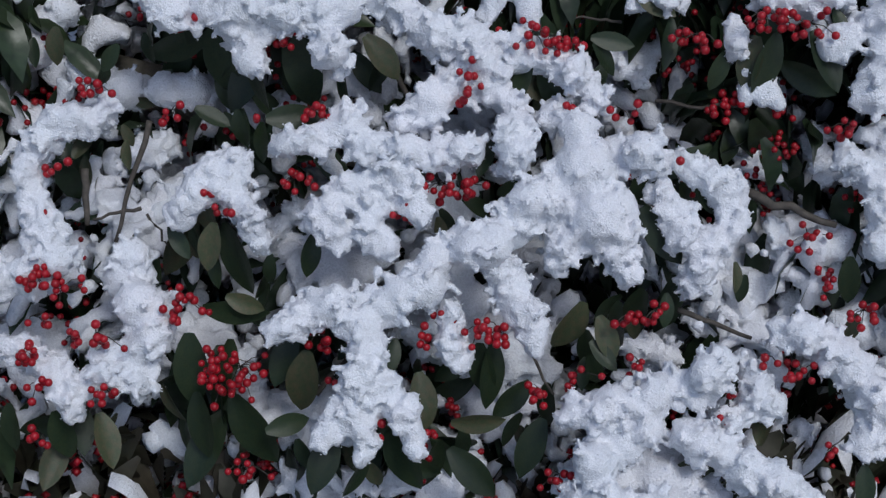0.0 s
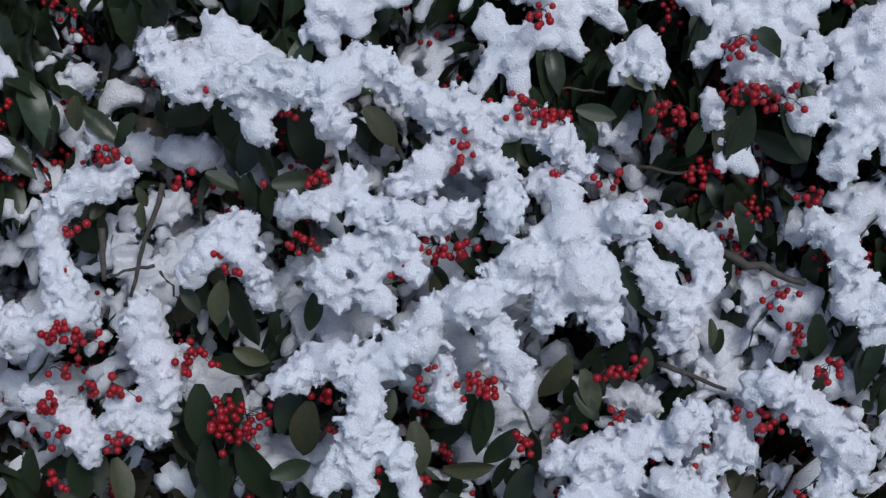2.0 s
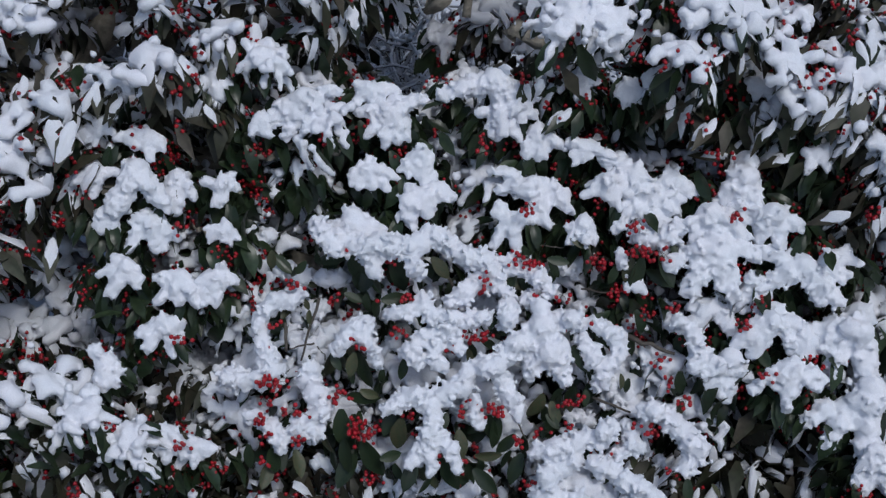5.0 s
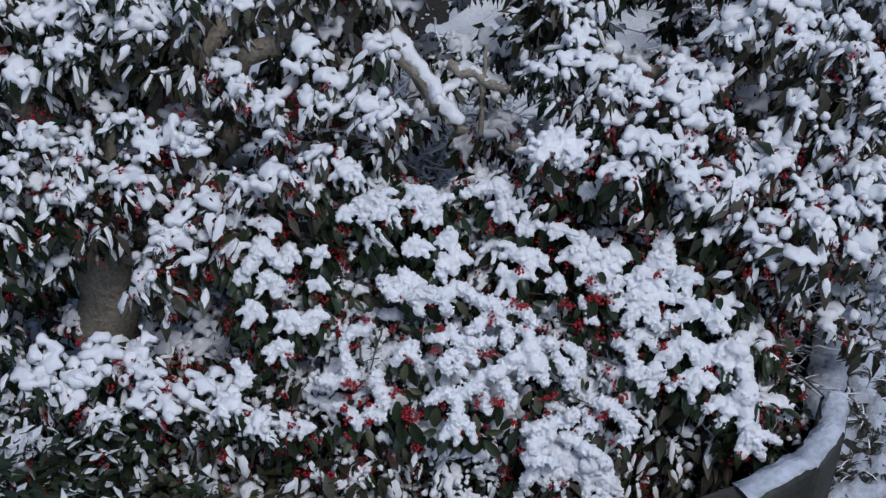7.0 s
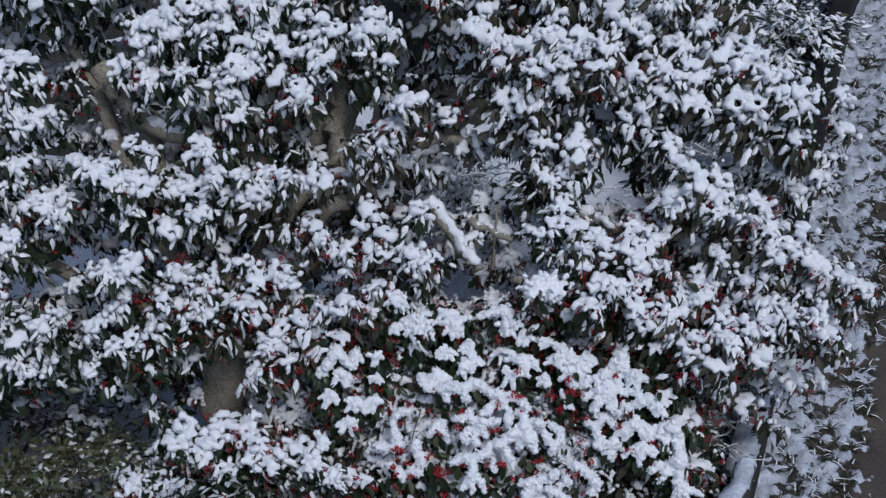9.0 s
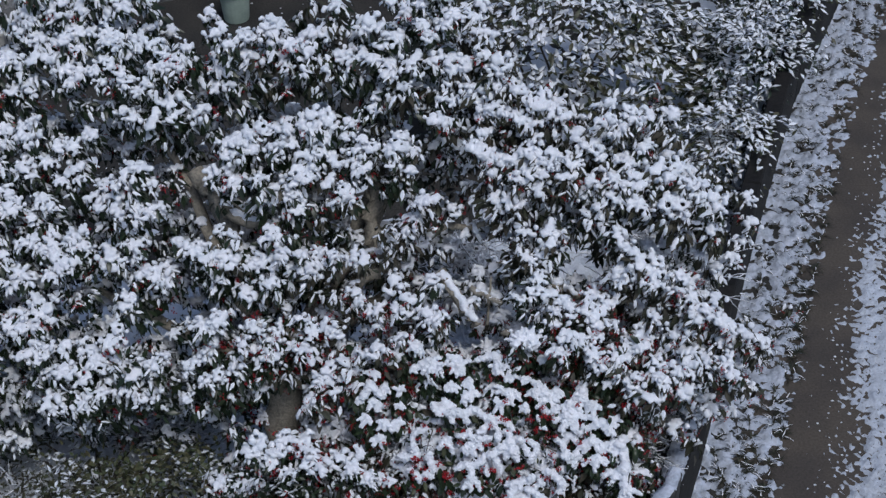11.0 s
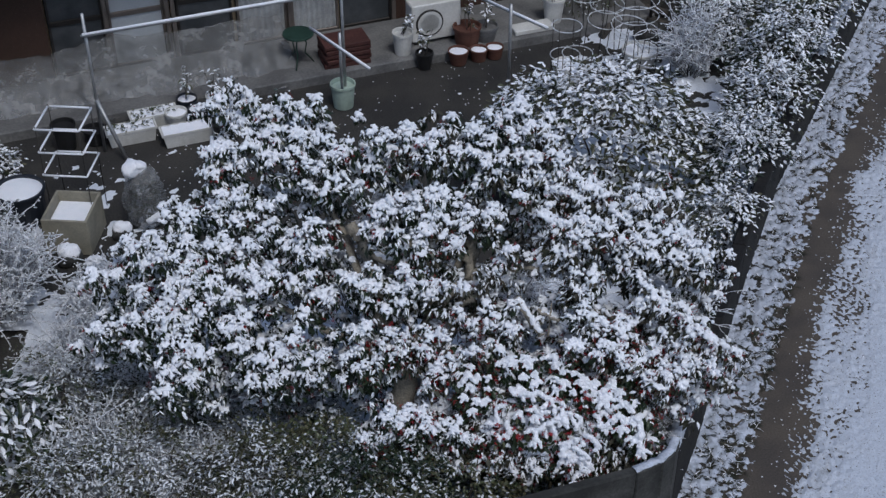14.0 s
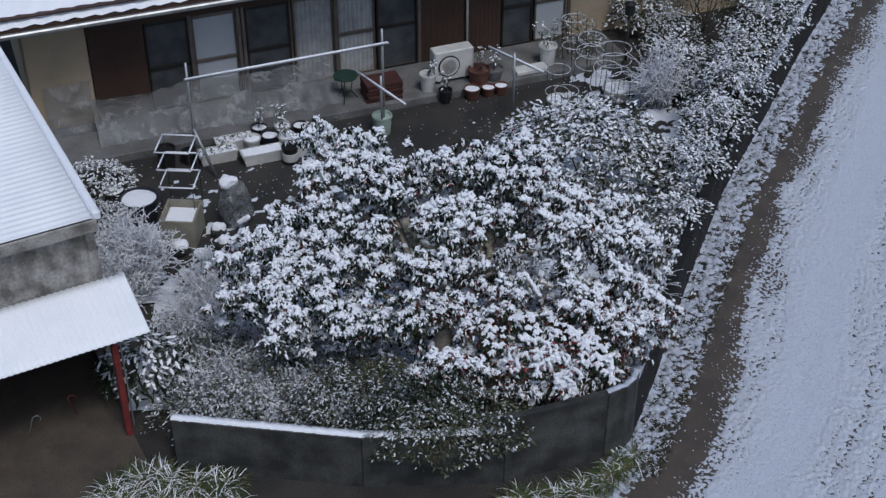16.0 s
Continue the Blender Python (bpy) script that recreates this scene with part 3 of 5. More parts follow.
LOW_LOBE = [(-362, 135, 13), (-342, 143, 12), (-351, 123, 12), (-381, 112, 11), (-401, 108, 8), (-332, 131, 13), (-316, 122, 13), (-355, 95, 11), (-368, 67, 13), (-349, 75, 14), (-334, 86, 13),
            (-328, 66, 13), (-388, 59, 11), (-320, 96, 13), (-303, 77, 13), (-310, 102, 12), (-317, 47, 12), (-299, 47, 12), (-326, 31, 11), (-308, 25, 12), (-355, 50, 9), (-273, 71, 13),
            (-262, 54, 13), (-268, 78, 11), (-241, 40, 13), (-212, 46, 13), (-201, 32, 11)]
LOW_TIP = [(19, -28, 12), (38, -20, 10), (32, -42, 12), (22, -52, 9), (42, -51, 8), (-148, -28, 8), (-151, -18, 7), (-110, -14, 11), (-130, -2, 9), (-75, -12, 10), (-45, -16, 11), (-100, -1, 8)]
GAPS = [(-118, 23, 16), (-21, 63, 12), (-87, 21, 15), (7, 84, 12), (1, 105, 13), (-56, 46, 6), (97, 122, 17), (-281, 43, 17), (-171, 131, 15), (-232, 82, 8), (-71, 135, 15), (53, 101, 15),
        (-88, 11, 19)]
BRANCHES = [(-0.29, 1.06, -0.07, 0.74, 0.036, 0.034, -0.10, 1), (-0.11, 0.96, 0.08, 0.87, 0.019, 0.015, -0.12, 1), (-1.78, 1.63, -1.59, 1.39, 0.054, 0.050, -0.15, 0), (-1.59, 1.39, -1.25, 1.31, 0.050, 0.034, -0.15, 1), (-0.77, 1.15, -0.51, 1.15, 0.025, 0.021, -0.18, 1), (-0.83, 0.97, -0.54, 1.10, 0.042, 0.034, -0.25, 0),
         (0.36, 0.99, 0.53, 0.93, 0.029, 0.025, -0.12, 1), (0.53, 0.93, 0.85, 0.91, 0.025, 0.019, -0.12, 1), (0.08, 0.69, 0.29, 0.69, 0.021, 0.017, -0.15, 1), (-0.72, 1.64, -0.73, 1.20, 0.034, 0.042, -0.30, 0), (-0.35, 1.30, -0.02, 1.35, 0.021, 0.017, -0.25, 0), (-0.01, 0.74, 0.01, 1.03, 0.010, 0.006, -0.20, 0),
         (-0.97, 0.17, -1.02, 0.38, 0.050, 0.042, -0.45, 0), (-1.73, 1.53, -1.44, 1.38, 0.042, 0.031, -0.15, 1), (-0.75, 1.54, -0.70, 1.15, 0.023, 0.031, -0.30, 0), (-0.46, 0.43, -0.27, 0.43, 0.009, 0.007, -0.06, 1), (-0.62, 0.33, -0.54, 0.26, 0.008, 0.006, -0.08, 0), (0.20, 0.47, 0.09, 0.60, 0.007, 0.006, -0.05, 0)]


def add_spot(u, v, d, gap, dark):
    if abs(u) < 0.47 and abs(v) < 0.27 and d > -0.09 or d > 0.12 and abs(u) < 0.8 and abs(v) < 0.5:
        return
    x, y, z = on_crown(u, v, d)
    if z < 0.3 or x > wall_x(max(12.62, y)) - 0.12 and z < 1.0:
        return
    if z < 1.15 and y < 11.98 + 0.36 * max(0.0, x - 0.72):
        return
    if all((x - a) ** 2 + (y - b) ** 2 + (z - c) ** 2 > gap ** 2 for a, b, c, k, l, w in spots):
        spots.append((x, y, z, dark, u, v))


def gap_at(u, v, k=1.0):
    return any((u - a / 100) ** 2 + (v - b / 100) ** 2 < (k * r / 100) ** 2 for a, b, r in GAPS)


TRUNK_GAP = GAPS[0][:2]
TUFTS = RIGHT_TIER + MIDDLE_TIER + FRONT_TIER + LEFT_TIER + TOP_LOBE + LEFT_LOBE + REAR_LOBE + UPPER_TIER + UPPER_TIP + LOW_LOBE + LOW_TIP
for cu, cv, cr in TUFTS:
    cu, cv, cr = cu / 100, cv / 100, cr / 100
    base = 0.1 * noise.noise(Vector((cu * 1.6, cv * 1.6, 4))) + g.normal(0, 0.03)
    for k in range(max(2, round((cr / 0.055) ** 2))):
        # snow on the dome's top, dark leaves hanging under its lower rim
        a, r = g.uniform(0, 6.28), math.sqrt(g.random()) * 0.85
        du, dv = r * math.cos(a), r * math.sin(a)
        add_spot(cu + du * cr, cv + dv * cr * 0.8, base + 0.6 * cr * math.sqrt(1 - r * r), 0.045, 1 if dv < -0.55 else 0)
    for k in range(2 if cr < 0.1 else 3):
        add_spot(cu + g.uniform(-1, 1) * cr, cv - cr * g.uniform(0.7, 1.3), base - g.uniform(0.02, 0.1), 0.05, 1)
# shaded leaves deeper in the crown
for tries in range(3800):
    cu, cv, cr = TUFTS[int(g.integers(0, len(TUFTS)))]
    u, v = cu / 100 + g.normal(0, 0.14), cv / 100 + g.normal(0, 0.12)
    deep = g.uniform(0.12, 0.95)
    if not gap_at(u, v, 1.25) and not gap_at(u, v - 0.35 * deep, 1.0):
        add_spot(u, v - 0.2 * deep, -deep, 0.12, 0 if g.random() < 0.6 else 1)
# snow caught on low shoots behind the openings
for cu, cv, cr in GAPS:
    for k in range(int((cr / 3.6) ** 2)):
        a, r = g.uniform(0, 6.28), math.sqrt(g.random()) * cr / 100
        deep = g.uniform(0.3, 0.5) + (0.2 if (cu, cv) == TRUNK_GAP else 0)
        add_spot(cu / 100 + r * math.cos(a), cv / 100 + r * math.sin(a) - 0.1, -deep, 0.06, 0)
# the shaded inside of the front bough
for k in range(1000):
    u, v, d = g.uniform(-1.1, 1.0), g.uniform(-0.45, 0.6), g.uniform(-0.5, -0.1)
    if not gap_at(u, v):
        add_spot(u, v, d, 0.066, 1 if u > 0.35 and v < -0.1 or g.random() > (0.3 if u > 0.22 or v < -0.02 else 0.7) else 0)
spots.sort(key=lambda p: (p[4] + 0.1) ** 2 + (p[5] - 0.15) ** 2 * 1.6 + 0.35 * p[3])
far = [Heap(), Heap(), Heap(), Heap()]
for i, (x, y, z, dark, u, v) in enumerate(spots):
    m = Matrix.Translation((x, y, z)) @ Euler((radians(g.normal(8, 12)), radians(g.normal(3 * x, 12)), 0)).to_matrix().to_4x4() @ pose(0, 0, 0, 0, 0, g.uniform(0, 360))
    s = g.uniform(0.85, 1.25)
    m = m @ Matrix.Diagonal((s, s, s, 1))
    k = int(g.integers(9, 13)) if dark else int(g.integers(0, 9))
    if i < 300:
        sp = link("twig_spray", SPRAYS[k][0], tree, T0 @ m)
        link("snow_cap", SPRAYS[k][1], sp, label="lump of fresh snow")
        link("berry_cluster", SPRAYS[k][2], sp, label="bunch of small red berries", kind="stuff")
    else:
        brown = noise.noise(Vector((x, y, 9))) + 0.25 * x + g.normal(0, 0.25) > 0.3
        far[3 if brown else 0].add(*RAW[k][0], m)
        far[1].add(*RAW[k][1], m)
        if v < 0.9 and u > -1.6 and g.random() < 0.8 or g.random() < 0.2:
            far[2].add(*RAW[k][2], m)
for h, nm, m_ in zip(far, ("distant_foliage", "distant_snow", "distant_fruit", "distant_foliage"), (M_LEAF, M_SNOW, M_BERRY, M_LEAFD)):
    link(nm, h.mesh(nm, m_), tree, T0, kind="stuff")
# trunk and limbs
trunk_top = on_crown(-1.27, 0.52, -0.22)
BOUGHS = [((trunk_top.x + 0.03, trunk_top.y - 0.02, -0.05), tuple(trunk_top), 0.125, 0.105, 0)]
for ua, va, ub, vb, r0, r1, d, white in BRANCHES:
    BOUGHS.append((tuple(on_crown(ua, va, d - 0.03)), tuple(on_crown(ub, vb, d)), r0, r1, white))
# boughs that carry the tiers, from the trunk's fork
for ub, vb, d, r1 in ((0.0, 0.1, -0.25, 0.02), (-0.5, 1.05, -0.6, 0.03), (-1.7, 1.55, -0.3, 0.05), (-2.4, 0.9, -0.35, 0.02), (-0.72, 1.6, -0.5, 0.04), (-1.1, 2.2, -0.4, 0.02), (-2.2, 2.2, -0.4, 0.02), (-0.2, 2.2, -0.45, 0.02), (1.2, 0.5, -0.3, 0.015)):
    BOUGHS.append((tuple(trunk_top - Vector((0, 0, 0.15))), tuple(on_crown(ub, vb, d)), 0.055, r1, 0))
for i, (a, b, r0, r1, white) in enumerate(BOUGHS):
    p = wander(a, b, 9, 0.02 if r0 > 0.02 else 0.008, g)
    rr = np.linspace(r0, r1, 9)
    v, f = tube_data(p, rr, 10)
    bough = link("trunk" if i == 0 else "limb", mesh_from("limb", v, f, M_BARK), tree, T0)
    if white:
        balls = []
        for t in np.linspace(0.08, 0.95, 30):
            q, r = p[0] + (p[-1] - p[0]) * t, r0 + (r1 - r0) * t
            q = np.array([np.interp(t * 8, range(9), p[:, c]) for c in range(3)])
            balls.append((*(q + np.array((g.normal(0, r * 0.15), g.normal(0, r * 0.15), r * g.uniform(0.6, 0.8)))), r * g.uniform(0.5, 0.8)))
        link("snow_strip", fuse(balls, 0.012, 0.008, i), bough, label="snow lying along the limb")

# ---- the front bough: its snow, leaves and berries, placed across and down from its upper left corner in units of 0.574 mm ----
UNIT = 0.000574


def on_bough(x, y, d=0.0):
    q = UNIT * (1 - d / 1.4146)
    return BOUGH_O + BOUGH_R * ((x - 784) * q) + BOUGH_U * ((441 - y) * q) + BOUGH_N * d


g = np.random.default_rng(21)


def snow_mass(rows, d=0.0, seed=0, crumbs=9, voxel=0.0033):
    """A mass of clinging snow along a chain of (across, down, radius); a 0 radius lifts the pen."""
    balls = []
    prev = None
    for x, y, r in rows:
        if r == 0:
            prev = None
            continue
        chain = [(x, y, r)]
        if prev:
            L = math.hypot(x - prev[0], y - prev[1])
            n = max(1, int(L / (0.55 * min(r, prev[2]))))
            chain = [tuple(prev[i] + (c - prev[i]) * t for i, c in enumerate((x, y, r))) for t in np.linspace(0, 1, n + 1)[1:]]
        for cx, cy, cr in chain:
            R_ = cr * UNIT
            jx, jy = g.normal(0, cr * 0.12, 2)
            p = on_bough(cx + jx, cy + jy, d + g.normal(0, 0.3) * R_)
            balls.append((*p, R_ * g.uniform(0.5, 0.72)))
            for k in range(crumbs * 4):
                v = Vector(g.normal(0, 1, 3)).normalized()
                balls.append((*(p + v * R_ * g.uniform(0.5, 1.0)), min(R_ * 0.4, g.uniform(0.0022, 0.0058))))
        prev = (x, y, r)
    me = fuse(balls, voxel, 0.0024, seed, 0.7 if voxel < 0.0035 else 0.5, 0.0034, 1)
    v, f = raw(me)
    # one object for each heap that holds together
    label = np.arange(len(v))
    e = np.array([(q[0], q[k]) for q in f for k in range(1, len(q))])
    while True:
        old = label.copy()
        low = np.minimum(label[e[:, 0]], label[e[:, 1]])
        np.minimum.at(label, e[:, 0], low)
        np.minimum.at(label, e[:, 1], low)
        label = label[label]
        if (label == old).all():
            break
    first = label[[q[0] for q in f]]
    for k in np.unique(label):
        used = np.flatnonzero(label == k)
        if len(used) < 80:
            continue
        back = np.zeros(len(v), int)
        back[used] = range(len(used))
        heap = Heap()
        heap.add(v[used], [[back[c] for c in f[j]] for j in np.flatnonzero(first == k)])
        # loose grains sticking out of the surface
        for j in g.choice(used, len(used) // 5, replace=False):
            heap.add(OCTA[0] * g.uniform(0.0005, 0.0015) + v[j] + g.normal(0, 0.0009, 3), OCTA[1])
        link("snow_clump", heap.mesh("snow_clump", M_SNOW), tree, T0, "clinging heap of grainy fresh snow")


snow_mass([(240, -60, 60), (290, 25, 48), (330, -20, 50), (430, 40, 62), (440, 100, 45), (0, 0, 0), (430, 10, 60), (600, 20, 70), (580, 80, 60), (600, 110, 35)], 0.02, 1)
snow_mass([(640, -20, 60), (720, 30, 52), (800, 70, 60), (900, 95, 58), (1000, 120, 52), (1060, 180, 40)], 0.0, 2)
snow_mass([(850, 110, 55), (770, 180, 50), (720, 225, 38), (0, 0, 0), (860, 150, 45), (900, 190, 42)], -0.01, 3)
snow_mass([(490, 258, 27), (560, 250, 32), (620, 222, 42), (650, 265, 46), (760, 278, 42), (840, 268, 34)], 0.02, 4)
snow_mass([(900, 235, 48), (930, 245, 46), (905, 290, 36)], 0.015, 5)
snow_mass([(985, 215, 55), (1040, 270, 70), (1135, 275, 58), (1170, 290, 30), (0, 0, 0), (1040, 300, 75), (1070, 370, 80), (1000, 430, 48), (985, 465, 25), (0, 0, 0), (1080, 400, 66),
           (1110, 470, 34), (1110, 500, 18), (0, 0, 0), (980, 350, 50), (900, 400, 52), (1000, 330, 60)], 0.01, 6)
snow_mass([(1200, 290, 26), (1290, 330, 40), (1300, 400, 32), (1250, 440, 42), (1230, 510, 36), (0, 0, 0), (1170, 340, 32), (1215, 420, 44), (1250, 440, 40)], -0.01, 7)
snow_mass([(420, 290, 34), (350, 320, 42), (315, 390, 26), (0, 0, 0), (400, 310, 44), (440, 380, 34), (462, 435, 20)], 0.005, 8)
snow_mass([(690, 310, 48), (610, 345, 42), (560, 385, 34), (600, 430, 30), (0, 0, 0), (650, 360, 44), (660, 420, 34), (690, 445, 18), (0, 0, 0), (720, 330, 40), (745, 380, 26)], 0.02, 9)
snow_mass([(900, 410, 50), (820, 445, 62), (740, 505, 64), (650, 545, 58), (560, 540, 48), (500, 590, 34), (0, 0, 0), (640, 590, 58), (640, 660, 46), (605, 740, 34), (568, 785, 18), (0, 0, 0),
           (640, 700, 32), (650, 770, 22), (640, 815, 14), (0, 0, 0), (660, 660, 40), (710, 715, 34), (735, 800, 18)], 0.03, 10)
snow_mass([(790, 560, 28), (800, 605, 38), (815, 650, 18), (0, 0, 0), (880, 480, 46), (930, 550, 44), (950, 620, 16)], 0.01, 11)
snow_mass([(1020, 730, 42), (1110, 715, 58), (1200, 690, 55), (1270, 640, 42), (1265, 690, 48), (0, 0, 0), (1130, 760, 60), (1050, 830, 58), (1030, 900, 60), (1160, 900, 60), (0, 0, 0),
           (1220, 760, 62), (1290, 820, 50), (1390, 860, 62), (1440, 930, 60)], 0.02, 12)
snow_mass([(1380, 590, 38), (1430, 600, 50), (1500, 660, 60), (1580, 720, 70), (1530, 790, 36), (0, 0, 0), (1330, 650, 40), (1360, 700, 40), (1300, 740, 38)], 0.0, 13)
snow_mass([(190, 195, 36), (100, 220, 44), (55, 290, 32), (60, 350, 26), (70, 410, 44), (110, 445, 46), (50, 500, 36), (-60, 480, 60)], -0.01, 14)
snow_mass([(235, 460, 50), (230, 510, 70), (290, 560, 46), (220, 640, 56), (250, 690, 36), (0, 0, 0), (20, 610, 30), (90, 650, 42), (130, 720, 30), (0, 0, 0), (200, 640, 40), (150, 690, 30)], -0.015, 15)
snow_mass([(1300, 50, 20), (1310, 90, 26), (0, 0, 0), (1350, -20, 50), (1440, 0, 48), (1500, -40, 50), (0, 0, 0), (1130, -30, 40), (1190, 0, 32), (0, 0, 0), (1500, 280, 34), (1550, 330, 50), (1560, 430, 52), (1640, 440, 60)], -0.02, 16)
snow_mass([(1090, 110, 30), (1130, 130, 38), (1180, 70, 34), (0, 0, 0), (1330, 260, 28), (1310, 320, 24), (0, 0, 0), (1440, 250, 30), (1460, 310, 26), (0, 0, 0), (1370, 400, 26), (1390, 460, 22), (0, 0, 0), (1120, 600, 46), (1180, 630, 40)], -0.09, 17, 5)
snow_mass([(150, 130, 60), (260, 170, 62), (340, 150, 55), (0, 0, 0), (60, 80, 70), (120, 20, 60), (0, 0, 0), (300, 250, 50), (200, 300, 40), (0, 0, 0), (680, 160, 50), (640, 140, 40)], -0.13, 18, 5)
snow_mass([(480, 430, 40), (530, 380, 40), (0, 0, 0), (430, 640, 30), (470, 760, 40), (0, 0, 0), (840, 820, 30), (520, 860, 46), (0, 0, 0), (1290, 590, 40), (1240, 570, 40), (0, 0, 0), (1420, 760, 40)], -0.12, 19, 5)
# heaps on the neighbouring twigs
HEAPS_A = [(579, -149, 99), (381, -57, 91), (992, -177, 102), (927, -52, 74), (1175, -54, 60), (1356, -195, 124), (1406, -63, 91), (1257, -203, 74), (1472, -204, 66), (1720, -230, 140),
           (1836, -91, 102), (1605, -89, 99), (1190, -318, 60), (858, -548, 124), (900, -432, 74), (1016, -367, 69), (196, -478, 107), (288, -421, 66), (511, -447, 91), (428, -504, 66),
           (-389, -226, 116), (-330, -61, 96), (-471, -77, 60), (-215, -194, 83), (-66, -179, 56), (-65, -30, 50), (-270, 302, 79), (-221, 153, 83), (-97, 136, 76), (-412, 105, 74), (-476, 436, 86),
           (-102, -559, 69), (-499, -557, 76)]
HEAPS_B = [(1606, 242, 91), (1674, 423, 99), (1838, 265, 109), (1889, 438, 99), (1755, 142, 76), (1938, 322, 69), (1851, -471, 91), (1792, -537, 60), (1983, -505, 83), (1470, -585, 76),
           (1553, -511, 60), (1321, -534, 66), (2019, 57, 66), (-259, 683, 69), (-168, 715, 56), (1984, -306, 60), (-365, -359, 66), (-513, -226, 66), (48, -411, 50), (-514, -391, 56),
           (1651, -586, 56), (1139, -550, 60), (611, -282, 73), (429, -248, 76), (1341, 127, 50), (2097, 283, 161), (2134, 538, 153), (2171, 738, 109), (1933, 102, 131), (1134, 834, 168),
           (1353, 906, 153), (1641, -6, 146)]
for i, (x, y, r) in enumerate(HEAPS_A + HEAPS_B):
    rows = [(x, y - 0.1 * r, r * 0.6), (x + r * g.uniform(-0.4, 0.4), y + r * g.uniform(0.1, 0.4), r * 0.45)]
    for k in range(7):
        a = g.normal(1.57, 0.95)
        L = r * g.uniform(0.8, 1.6)
        rows += [(0, 0, 0), (x + L * 0.2 * math.cos(a), y + 0.1 * r, r * 0.42), (x + L * 0.6 * math.cos(a), y + L * 0.55 * math.sin(a), r * g.uniform(0.25, 0.36)), (x + L * math.cos(a), y + L * math.sin(a) * 0.85 + r * 0.15, r * g.uniform(0.13, 0.26))]
    snow_mass(rows, -0.03 + 0.05 * noise.noise(Vector((x * 0.004, y * 0.004, 7))), 40 + i, 5, 0.0038)
    for k in range(3):
        q = on_bough(x + g.uniform(-0.9, 0.9) * r, y + g.uniform(0.1, 0.9) * r, -0.06 - 0.02 * k)
        sp = link("twig_spray", SPRAYS[9 + k][0], tree, T0 @ Matrix.Translation(q) @ pose(0, 0, 0, g.normal(8, 12), g.normal(0, 12), g.uniform(0, 360)))
        link("berry_cluster", SPRAYS[9 + k][2], sp, label="bunch of small red berries", kind="stuff")

# single leaves: across, down, length, heading (0 right, 90 down)
LEAVES_A = [(378, 45, 135, 90), (445, 85, 105, 96), (510, 55, 145, 66), (605, 110, 85, 92), (645, 65, 95, 45), (345, 192, 65, 24), (420, 195, 70, 90), (470, 212, 95, -5), (130, 282, 60, -62),
            (100, 48, 70, 100), (348, 30, 55, 110), (358, 340, 85, 96), (400, 395, 135, 88), (380, 395, 85, 105), (358, 545, 115, 20), (400, 525, 70, 25), (335, 590, 135, 90), (350, 695, 120, 92), (413, 700, 150, 70),
            (522, 588, 100, 112), (546, 622, 120, 105), (592, 765, 110, 110), (470, 765, 80, -15)]
LEAVES_B = [(688, 762, 125, 75), (650, 810, 80, 112), (872, 605, 120, 85), (850, 608, 115, 92), (938, 676, 90, 130), (798, 748, 90, 4), (962, 742, 110, 114), (795, 795, 115, 48), (1032, 535, 115, 100), (1098, 535, 95, 122),
            (1045, 605, 65, 48), (1138, 366, 118, 60), (1232, 316, 85, 50), (1300, 465, 55, 80), (905, 138, 110, 15), (1046, 68, 75, 10), (1050, 78, 70, 38), (1125, -8, 75, 28), (1287, 90, 75, 105), (1376, 60, 115, 98), (1342, 65, 95, 110)]
LEAVES_C = [(1438, 55, 110, 65), (1475, 15, 65, 70), (1505, 455, 90, 90), (1516, 556, 65, 98), (872, 250, 65, 112), (818, 352, 72, 22), (98, 728, 100, 80), (174, 732, 95, 74), (18, 715, 90, 100), (1190, 835, 85, -5), (1288, 845, 60, 70),
            (1345, 790, 70, -85), (1530, 825, 75, 88), (555, 415, 75, 95), (480, 450, 60, 100), (300, 400, 65, 60), (225, 250, 50, 100), (210, 80, 60, 130), (740, 660, 100, 80), (1060, 560, 80, 70), (700, 600, 60, 100), (1180, 520, 60, 90)]
LEAF_MESHES = []
for i in range(8):
    v, f = leaf_data(1.0, g.uniform(0.38, 0.46), g.uniform(0.1, 0.5), g.uniform(0.15, 0.35), 9)
    LEAF_MESHES.append(mesh_from("leaf", v, f, M_LEAF if i < 6 else M_LEAFB))


def put_leaf(x, y, ln, deg, d, roll, pitch, k):
    a = radians(deg)
    fwd = BOUGH_R * math.cos(a) - BOUGH_U * math.sin(a)
    side = fwd.cross(BOUGH_N)
    m = Matrix((side, fwd, BOUGH_N)).transposed().to_4x4()
    m.translation = on_bough(x, y, d)
    s = ln * UNIT * 1.15
    link("leaf", LEAF_MESHES[k], tree, T0 @ m @ pose(0, 0, 0, pitch, roll, 0) @ Matrix.Diagonal((s, s, s, 1)))


for x, y, ln, deg in LEAVES_A + LEAVES_B + LEAVES_C:
    put_leaf(x, y, ln, deg, g.uniform(-0.03, 0.0), g.normal(0, 22), g.normal(-8, 10), int(g.integers(0, 8)))
    for k in range(2):
        put_leaf(x + g.normal(0, 45), y + g.normal(10, 35), ln * g.uniform(0.7, 1.0), g.normal(90, 35), g.uniform(-0.12, -0.05), g.normal(0, 35), g.normal(-10, 20), int(g.integers(0, 8)))

